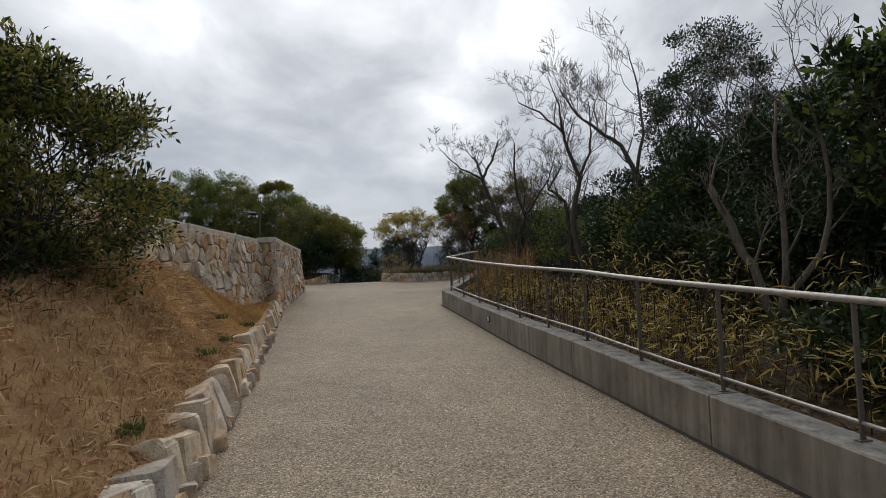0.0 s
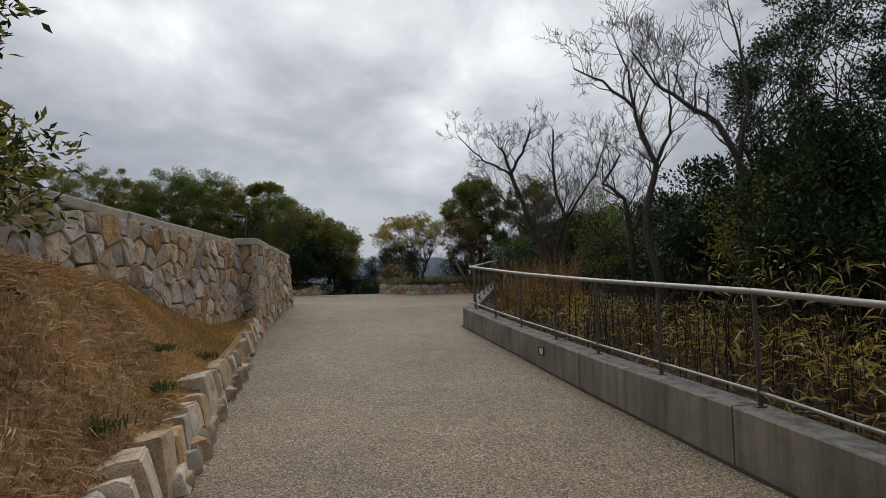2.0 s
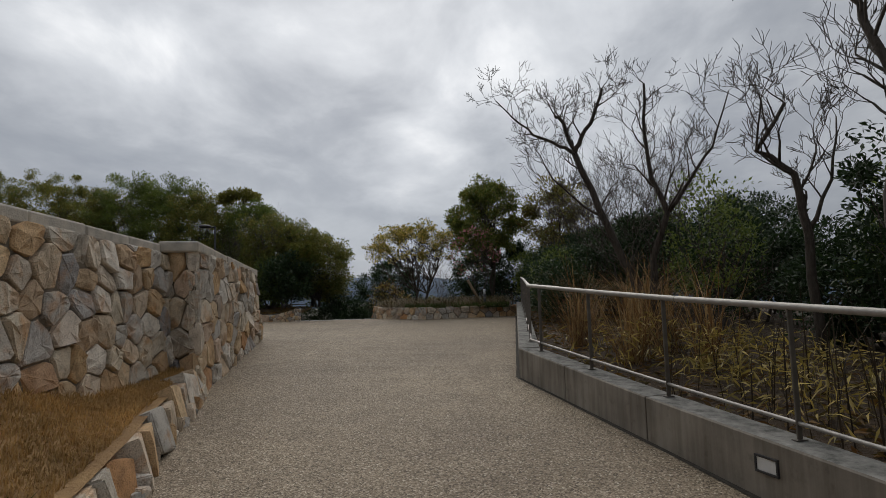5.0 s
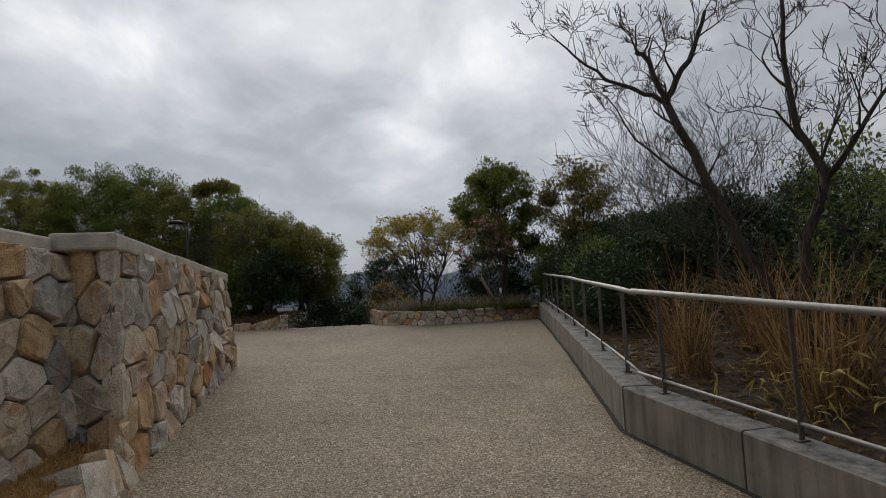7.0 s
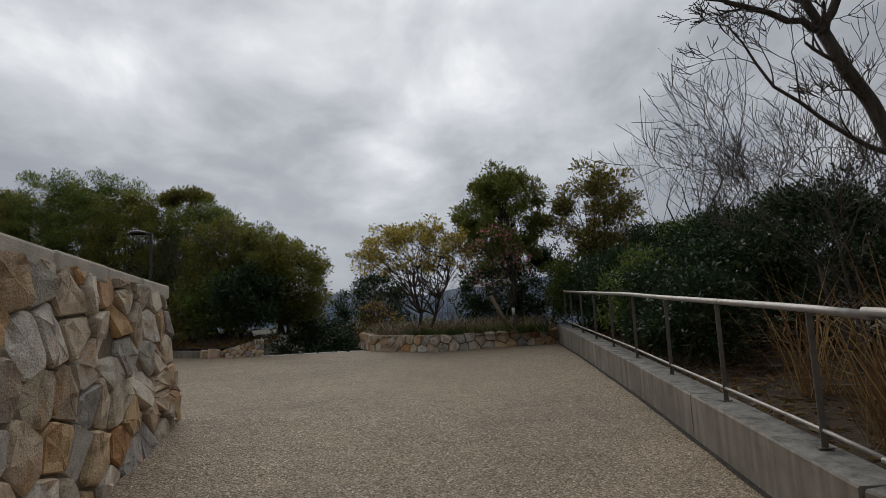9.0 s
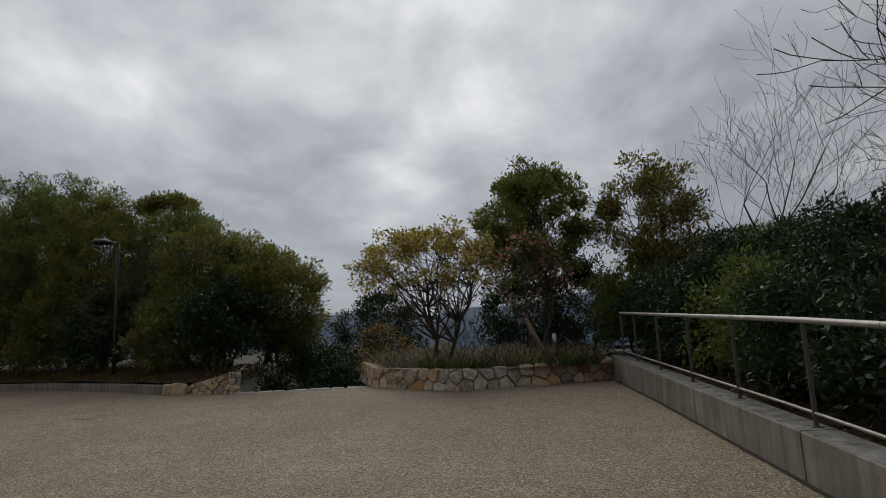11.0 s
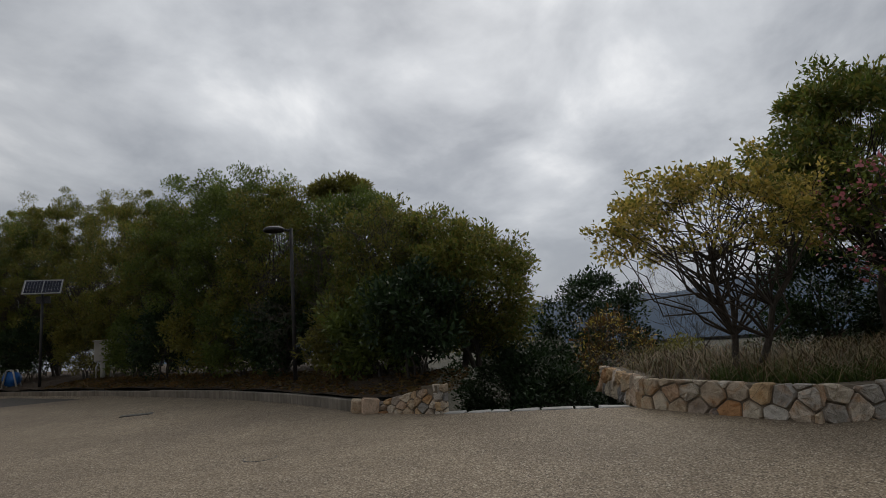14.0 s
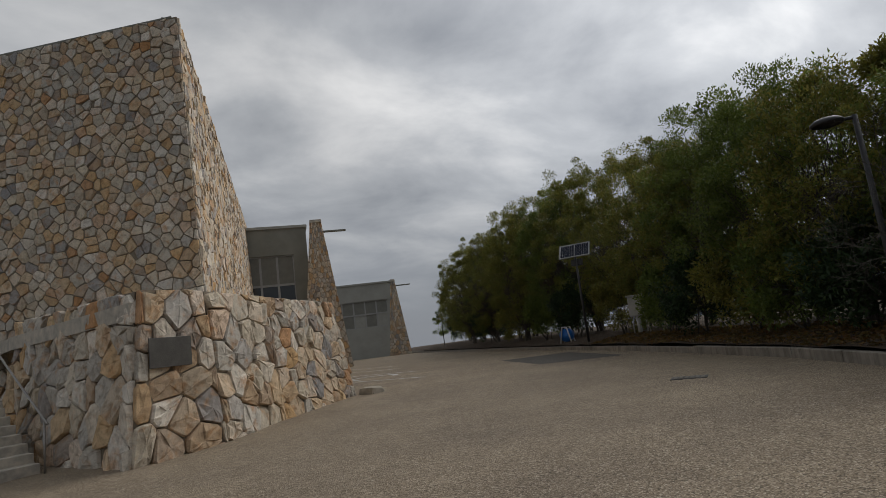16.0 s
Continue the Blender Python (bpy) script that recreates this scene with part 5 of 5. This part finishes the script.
crooked_tree("bare dark tree leaning over the bed, with snapped stubs", (2.6, 16.2, 0.5), [
    ([(2.6, 16.2, 0.4), (2.19, 16.35, 0.95), (1.86, 16.54, 1.75), (1.55, 16.69, 2.7), (1.2, 16.84, 3.7)], 0.085, 0.05),
    ([(1.2, 16.84, 3.7), (0.98, 16.93, 3.85), (0.57, 17.06, 4.1), (0.22, 17.16, 4.45), (-0.08, 17.22, 4.8)], 0.035, 0.008),
    ([(1.2, 16.84, 3.66), (1.33, 16.79, 3.95), (1.53, 16.7, 4.3), (1.68, 16.63, 4.75)], 0.045, 0.022),
    ([(1.2, 16.84, 3.7), (1.12, 16.9, 4.0), (1.0, 16.9, 4.35), (0.92, 16.95, 4.4)], 0.038, 0.028),
    ([(1.62, 16.66, 2.5), (1.3, 16.8, 2.75), (0.85, 17.0, 3.3), (0.55, 17.1, 3.9)], 0.025, 0.007)], 12, BARK, 0.36)
crooked_tree("bare dark tree with a kinked trunk behind the reeds", (2.15, 15.85, 0.5), [
    ([(2.15, 15.85, 0.4), (2.05, 15.85, 0.95), (2.09, 15.82, 1.8), (2.3, 15.68, 2.45), (2.12, 15.8, 3.0), (2.07, 15.84, 3.7), (2.1, 15.81, 4.5)], 0.07, 0.02),
    ([(2.3, 15.68, 2.45), (2.6, 15.6, 2.9), (2.95, 15.5, 3.4), (3.2, 15.4, 4.2)], 0.035, 0.008)], 9, BARK, 0.42)
crooked_tree("bare tree with kinked limbs and many upright twigs", (3.25, 13.8, 0.4), [
    ([(3.25, 13.8, 0.4), (3.14, 13.76, 1.86), (3.06, 13.79, 2.6), (2.71, 13.9, 2.93), (3.03, 13.8, 3.45)], 0.06, 0.02),
    ([(3.14, 13.76, 1.86), (3.5, 13.8, 2.5), (3.7, 13.9, 3.3)], 0.03, 0.008)], 15, BARK, 0.5)
bare_tree("slender many-stemmed bare tree beyond the handrail", (5.6, 28.3, 0.6), [((-0.42, 0.1, 1), 2.4, 0.065), ((-0.10, 0.1, 1), 2.8, 0.07), ((0.25, -0.1, 1), 2.8, 0.07), ((0.5, 0.15, 1), 2.4, 0.06), ((0.05, 0.3, 1), 2.9, 0.06)], 4, BARK, 14, 0.10, 0.09)
crooked_tree("forked pale-barked tree with a sawn stub beside the bamboo", (4.35, 6.8, 0.05), [
    ([(4.35, 6.8, 0.0), (4.1, 6.9, 0.9), (3.9, 6.95, 1.4), (3.7, 7.0, 1.9)], 0.06, 0.045),
    ([(4.36, 6.8, 0.2), (4.45, 6.8, 1.0), (4.4, 6.8, 2.2), (4.5, 6.9, 2.9)], 0.05, 0.015),
    ([(4.4, 6.8, 0.5), (4.8, 6.7, 1.05), (4.95, 6.7, 1.6), (4.85, 6.7, 2.6), (4.7, 6.8, 3.3)], 0.045, 0.012),
    ([(4.85, 6.7, 2.4), (4.5, 6.8, 2.8), (4.2, 6.9, 3.3)], 0.022, 0.008)], 17, BARK_PALE, 0.5, 3, 2)
bare_tree("thin bare saplings in the bed", (2.6, 18.6, 0.5), [((-0.15, 0.1, 1), 1.5, 0.025), ((0.2, 0.1, 1), 1.6, 0.028), ((0.05, -0.2, 1), 1.4, 0.022)], 5, BARK_GREY, 19, 0.10, 0.1)
bare_tree("thin bare saplings in the bed", (3.4, 19.8, 0.5), [((-0.2, 0.0, 1), 1.6, 0.025), ((0.15, 0.1, 1), 1.7, 0.028)], 5, BARK_GREY, 27, 0.10, 0.1)
leafy_tree("sparse_shrub", "sparse green shrub tangled among bare stems", (3.4, 16.6, 0.6), (3.3, 16.6, 2.1), (0.75, 0.8, 1.1), 46, 2600, (0.085, 0.032), LEAF_GREEN, BARK_GREY, 5, 0.025, 0.3, 33, "shrub")
leafy_tree("sparse_shrub", "sparse green shrub tangled among bare stems", (4.4, 11.0, 0.5), (4.3, 11.0, 1.7), (0.8, 0.8, 1.0), 40, 2400, (0.085, 0.032), LEAF_OLIVE, BARK_GREY, 5, 0.025, 0.3, 34, "shrub")

# Planter at the top
leafy_tree("yellowing_tree", "small tree with yellowing autumn leaves in the planter", (-2.0, 28.6, 1.0), (-2.35, 28.5, 3.2), (1.75, 1.3, 1.0), 120, 6200, (0.08, 0.04), LEAF_YELLOW, BARK, 2, 0.06, 0.20, 41, extra=(LEAF_OLIVE, 0.4, (0.10, 0.05)), low=-0.5, fork=0.4)
leafy_tree("broadleaf_tree", "round-crowned green broadleaf tree behind the planter", (0.75, 31.0, 0.9), (0.65, 30.8, 4.5), (1.55, 1.4, 1.75), 110, 15000, (0.12, 0.05), LEAF_GREEN, BARK, 2, 0.08, 0.36, 42, extra=(LEAF_OLIVE, 0.6, (0.13, 0.05)))
leafy_tree("broadleaf_tree", "open-crowned green tree turning russet by the handrail's end", (3.2, 29.6, 0.7), (3.3, 29.5, 4.25), (1.35, 1.1, 1.5), 75, 8000, (0.12, 0.05), LEAF_OLIVE, BARK, 2, 0.07, 0.34, 43, extra=(LEAF_RUSSET, 0.3, (0.13, 0.05)))
leafy_tree("evergreen_shrub", "dense green shrub beside the handrail's end", (2.6, 28.9, 0.9), (2.5, 28.9, 2.1), (0.95, 0.9, 1.0), 60, 7500, (0.13, 0.05), LEAF_GREEN, BARK, 4, 0.04, 0.32, 44, "shrub")
leafy_tree("evergreen_shrub", "dark shrub in the shade behind the planter", (0.4, 32.2, 0.6), (0.4, 32.2, 2.0), (1.5, 0.8, 1.4), 60, 9000, (0.12, 0.05), LEAF_DARK, BARK, 4, 0.04, 0.36, 45, "shrub")
leafy_tree("evergreen_shrub", "dark shrub in the shade behind the planter", (2.0, 31.4, 0.6), (2.0, 31.4, 2.1), (1.3, 0.8, 1.5), 60, 8000, (0.12, 0.05), LEAF_DARK, BARK, 4, 0.04, 0.36, 47, "shrub")
leafy_tree("flowering_shrub", "slender flowering shrub with pink blossom, tied to a stake", (0.15, 28.3, 1.0), (-0.05, 28.4, 3.0), (1.1, 0.8, 0.95), 40, 900, (0.09, 0.035), LEAF_GREEN, BARK_GREY, 2, 0.028, 0.22, 46, "shrub", extra=(PINK, 0.4, (0.08, 0.07)))


def build_stakes():
    ob = thing("tree_stake", "leaning brown wooden stake propping the flowering shrub", "stake", (-0.2, 27.75, 1.0))
    part("stake", tubes("stake", [[((0.25, 27.9, 0.9), 0.05), ((-0.30, 27.75, 1.95), 0.048)]], WOOD, 10), ob)


build_stakes()


def scatter_blades(name, label, category, mat, n, place, height, width, lean, curl, seed):
    rng = np.random.default_rng(seed)
    pts = []
    while len(pts) < n:
        p = place(rng)
        if p is not None:
            pts.append(p)
    tagged(new(name, quads(name, blades(rng, np.array(pts), height, width, lean, curl), mat)), label, category, kind="stuff")


def on_planter(rng):
    x, y = rng.uniform(-3.6, 1.2), rng.uniform(27.1, 31.5)
    if y < 27.2 + 0.05 or x + y < 25.35 or (x < -1.7 and y < 26.95 + (-1.7 - x) * 0.98):
        return None
    return (x, y, float(ramp_z(y)) + 0.33)


scatter_blades("brown_undergrowth", "brown twiggy undergrowth covering the planter", "undergrowth", SCRUB, 3200, on_planter, 0.62, 0.010, 3.0, 0.6, 51)
scatter_blades("planter_grass", "patch of fresh green grass in the planter", "grass", GRASS, 14000, lambda r: (lambda p: p if p and -2.6 < p[0] < 1.1 and p[1] < 29.4 else None)(on_planter(r)), 0.20, 0.012, 0.6, 0.3, 52)


def reed_clumps(name, label, mat, spots, per, height, width, lean, seed, radius=0.22):
    rng = np.random.default_rng(seed)
    pts = []
    for x, y, k in spots:
        for _ in range(int(per * k)):
            px, py = x + rng.normal(0, radius), y + rng.normal(0, radius)
            if px < float(right_x(py)) + 0.36:
                continue
            pts.append((px, py, bed_z(px, py)))
    tagged(new(name, quads(name, blades(rng, np.array(pts), height, width, lean, 0.45), mat)), label, "reeds", kind="stuff")


reed_rng = np.random.default_rng(77)
REEDS = [(float(right_x(y)) + 0.75 + reed_rng.uniform(0, 1.5), y + reed_rng.uniform(-0.3, 0.3), reed_rng.uniform(0.5, 1.2)) for y in np.arange(14.2, 18.4, 0.55)]
BAMBOOS = [(float(right_x(y)) + 0.55 + reed_rng.uniform(0, 1.5), y + reed_rng.uniform(-0.2, 0.2), reed_rng.uniform(0.5, 1.2)) for y in np.arange(0.5, 14.6, 0.2)]
STALKS = [(float(right_x(y)) + 0.7 + reed_rng.uniform(0, 1.9), y + reed_rng.uniform(-0.2, 0.2), reed_rng.uniform(0.4, 1.2)) for y in np.arange(-1.0, 12.5, 0.2)]
reed_clumps("dry_reeds", "tufts of tall straw-coloured dry grass behind the handrail", REED, REEDS, 130, 1.4, 0.011, 1.35, 1, 0.10)
reed_clumps("dry_stalks", "dense dry brown stalks behind the handrail", LEAF_TWIG, STALKS, 24, 1.15, 0.011, 0.45, 2, 0.3)


def bamboo_leaves():
    """Yellowed leaves on thin upright culms."""
    rng = np.random.default_rng(5)
    at, way = [], []
    for spots, per, top in ((BAMBOOS, 85, 0.55), ([q for q in STALKS if q[1] < 9.5], 42, 1.15)):
        for x, y, k in spots:
            n = int(per * k)
            p = np.stack([rng.normal(x, 0.3, n), rng.normal(y, 0.3, n), np.zeros(n)], 1)
            p[:, 0] = np.maximum(p[:, 0], right_x(p[:, 1]) + 0.40)
            p[:, 2] = [bed_z(a, b) for a, b in p[:, :2]] + rng.uniform(0.08, 1.0, n) ** 0.8 * top * (0.6 + 0.5 * k)
            at.append(p)
            w = rng.normal(0, 1, (n, 3))
            w[:, 2] = rng.uniform(-1.0, 0.3, n)
            way.append(w)
    at, way = np.concatenate(at), np.concatenate(way)
    tagged(new("bamboo_grass", quads("bamboo_grass", leaf_quads(rng, at, unit(way), 0.17, 0.020, 0.2), BAMBOO)), "yellowed bamboo grass leaves behind the handrail", "bamboo grass", kind="stuff")


bamboo_leaves()


# Turf and litter on the west bank
def on_bank(rng, lo, hi):
    y = rng.uniform(lo, hi)
    stop = float(np.interp(y, [5.6, 14.7], [2.05, 0.40])) if y > 5.4 else 3.2
    x = float(left_x(y)) - 0.22 - rng.uniform(0, max(stop - 0.1, 0.1))
    return (x, y, bank_z(x, y) - 0.01)


scatter_blades("dry_turf_blades", "short dry tan grass covering the bank", "grass", TURF, 30000, lambda r: on_bank(r, 5.2, 14.5), 0.085, 0.008, 1.3, 0.5, 61)
scatter_blades("rough_litter_grass", "matted reddish-brown dead grass on the lower bank", "grass", STRAW, 22000, lambda r: on_bank(r, -1.5, 6.8), 0.13, 0.008, 2.2, 0.6, 62)


def build_litter():
    rng = np.random.default_rng(63)
    at = np.array([on_bank(rng, -1.5, 9.0) for _ in range(13000)]) + np.array([0, 0, 0.03])
    way = rng.normal(0, 1, (len(at), 3)) * np.array([1, 1, 0.18])
    tagged(new("straw_litter", quads("straw_litter", leaf_quads(rng, at, unit(way), 0.17, 0.015, 0.1), STRAW)), "straw and dead stalks littering the bank", "litter", kind="stuff")
    at = np.array([(x, kerb_y(x) + u, wood_z(x, kerb_y(x) + u) + 0.02) for x, u in zip(rng.uniform(-26, -6.6, 9000), rng.uniform(0.2, 2.6, 9000))])
    way = rng.normal(0, 1, (len(at), 3)) * np.array([1, 1, 0.25])
    tagged(new("leaf_litter", quads("leaf_litter", leaf_quads(rng, at, unit(way), 0.12, 0.05, 0.1), LEAF_RUSSET)), "brown leaf litter along the kerb", "litter", kind="stuff")
    at = np.array([(float(right_x(y)) + u, y, bed_z(float(right_x(y)) + u, y) + 0.02) for y, u in zip(rng.uniform(0, 27, 9000), rng.uniform(0.36, 3.2, 9000))])
    way = rng.normal(0, 1, (len(at), 3)) * np.array([1, 1, 0.25])
    tagged(new("bed_litter", quads("bed_litter", leaf_quads(rng, at, unit(way), 0.13, 0.035, 0.1), LEAF_RUSSET)), "dead leaves on the bed behind the parapet", "litter", kind="stuff")
    for x, y in ((-1.85, 3.9), (-2.95, 8.0), (-3.4, 8.9), (-2.6, 6.6), (-3.4, 10.0)):
        tuft = np.array([(x + rng.normal(0, 0.09), y + rng.normal(0, 0.09), bank_z(x, y) - 0.01) for _ in range(150)])
        tagged(new("weed_tuft", quads("weed_tuft", blades(rng, tuft, 0.10, 0.012, 1.0, 0.4), GRASS)), "small green weed tuft in the dry turf", "weed", "weeds on the bank", "stuff")


build_litter()

# Wood beyond the kerb
WOODS = [  # x, y, top, radius, kind, seed
    (-6.9, 32.6, 4.3, 1.7, "o"), (-8.9, 33.2, 5.3, 1.9, "o"), (-10.6, 35.4, 6.2, 2.1, "g"), (-13.3, 35.6, 6.9, 2.2, "o"), (-15.2, 37.2, 7.8, 2.6, "g"), (-18.0, 38.6, 8.3, 2.8, "g"), (-20.4, 39.6, 7.8, 2.4, "o"),
    (-23.6, 41.6, 9.2, 2.8, "o"), (-27.2, 43.4, 10.0, 3.2, "o"), (-31.6, 44.6, 10.8, 3.4, "o"), (-36.5, 46.2, 11.0, 3.8, "o"), (-43.0, 48.5, 11.2, 4.2, "o"), (-51.0, 51.5, 10.2, 4.4, "d"), (-62.0, 55.5, 10.6, 4.6, "o"), (-69.0, 57.5, 9.4, 4.0, "o"), (-39.5, 45.2, 10.4, 3.0, "o"), (-46.5, 47.4, 10.2, 3.2, "o"), (-55.0, 50.0, 10.8, 3.6, "o"), (-34.0, 44.2, 9.8, 2.6, "g")]
for i, (x, y, top, r, kind) in enumerate(WOODS):
    mat, lab = {"o": (LEAF_OLIVE, "olive-green evergreen tree at the wood's edge"), "g": (LEAF_GREEN, "green evergreen tree at the wood's edge"), "d": (LEAF_DARK, "dark evergreen tree at the wood's edge")}[kind]
    z = wood_z(x, y)
    leafy_tree("evergreen_tree", lab, (x, y, z), (x, y, z + (top - z) * 0.54), (r, r * 0.9, (top - z) * 0.5), int(90 + 40 * r), int(11500 * r), (0.12, 0.045), mat, BARK_GREY, 6, 0.06, 0.38, 100 + i,
               extra=(LEAF_GREEN, 0.3, (0.125, 0.05)), group="trees along the kerb", low=-0.95, fork=0.2)
leafy_tree("umbrella_tree", "tree with a flat umbrella crown rising above the wood", (-11.9, 37.2, 1.2), (-11.8, 37.2, 6.75), (1.15, 1.0, 0.55), 34, 4200, (0.15, 0.06), LEAF_OLIVE, BARK_GREY, 3, 0.06, 0.34, 140, low=0.0, fork=0.7)
bare_tree("pale dead branches sticking out of the canopy", (-9.9, 36.4, 3.2), [((0.05, 0, 1), 1.5, 0.03), ((-0.08, 0, 1), 1.35, 0.025), ((0.0, 0.1, 1), 1.6, 0.025)], 2, BARK_GREY, 141, 0.5, 0.05)
bare_tree("grey bare shrub among the trees", (-9.3, 32.2, 1.0), [((-0.3, -0.1, 1), 1.5, 0.04), ((0.35, -0.1, 1), 1.5, 0.04), ((0.0, -0.2, 1), 1.7, 0.04)], 5, BARK_GREY, 142, 0.05, 0.12)
LOW = [(-7.6, 30.6, 1.1), (-8.6, 31.3, 1.0), (-9.9, 32.2, 0.9), (-12.6, 34.2, 1.1), (-14.6, 35.3, 1.2), (-16.6, 36.4, 1.3), (-19.0, 37.4, 1.3), (-21.6, 38.9, 1.3), (-26.0, 40.9, 1.4), (-31.0, 42.4, 1.5), (-35.5, 43.8, 1.5), (-41.0, 45.4, 1.6), (-48.0, 47.6, 1.8), (-24.5, 42.6, 1.9), (-29.0, 44.4, 2.0), (-33.5, 45.6, 2.1), (-38.5, 47.2, 2.2), (-44.0, 48.8, 2.3), (-50.0, 50.6, 2.4), (-56.0, 52.8, 2.5), (-63.0, 55.0, 2.6), (-70.0, 57.4, 2.8), (-78.0, 60.0, 3.0)]
for i, (x, y, r) in enumerate(LOW):
    z = wood_z(x, y)
    leafy_tree("evergreen_shrub", "low evergreen shrub under the trees by the kerb", (x, y, z), (x, y, z + r * 1.0), (r, r * 0.8, r * 0.95), int(26 + 16 * r), int(4200 * r), (0.15, 0.06), (LEAF_DARK, LEAF_GREEN, LEAF_OLIVE)[i % 3], BARK_GREY, 4, 0.03, 0.4, 160 + i, "shrub",
               group="shrubs along the kerb")
leafy_tree("camellia", "dark glossy camellia below the top of the steps", (-4.3, 36.6, -1.3), (-4.2, 36.6, 1.5), (1.75, 1.5, 2.1), 90, 14000, (0.12, 0.06), LEAF_DARK, BARK, 3, 0.07, 0.4, 181, "shrub")
leafy_tree("evergreen_shrub", "dark shrub filling the hollow below the steps", (-5.9, 33.2, -0.8), (-5.9, 33.4, 0.4), (1.6, 1.3, 1.3), 60, 9000, (0.12, 0.05), LEAF_DARK, BARK, 4, 0.04, 0.4, 182, "shrub")
leafy_tree("autumn_shrub", "thin shrub with a few russet leaves below the steps", (-3.7, 33.6, -0.6), (-3.7, 33.6, 1.2), (0.9, 0.8, 1.0), 40, 1500, (0.12, 0.05), LEAF_RUSSET, BARK_GREY, 4, 0.03, 0.3, 183, "shrub", extra=(LEAF_YELLOW, 0.3, (0.11, 0.05)))
leafy_tree("evergreen_shrub", "dark shrub filling the hollow below the steps", (-6.5, 34.6, -0.4), (-6.5, 34.6, 0.6), (1.5, 1.2, 1.2), 50, 7500, (0.12, 0.05), LEAF_DARK, BARK, 4, 0.04, 0.4, 188, "shrub")
leafy_tree("evergreen_shrub", "dark low shrub below the steps", (-4.6, 31.8, -0.4), (-4.7, 31.9, 0.15), (1.2, 1.0, 0.75), 46, 6500, (0.11, 0.05), LEAF_DARK, BARK, 4, 0.04, 0.34, 184, "shrub")
bare_tree("bare brown tree beyond the steps", (-1.4, 39.0, -1.8), [((-0.3, 0, 1), 2.2, 0.06), ((0.3, 0, 1), 2.2, 0.06), ((0.0, 0.1, 1), 2.4, 0.06)], 5, BARK, 185, 0.05, 0.12)
leafy_tree("autumn_shrub", "yellow-green shrub beyond the planter", (-2.2, 36.0, -1.2), (-2.2, 36.0, 0.4), (1.3, 1.0, 1.0), 40, 4000, (0.11, 0.045), LEAF_OLIVE, BARK_GREY, 4, 0.03, 0.34, 186, "shrub")
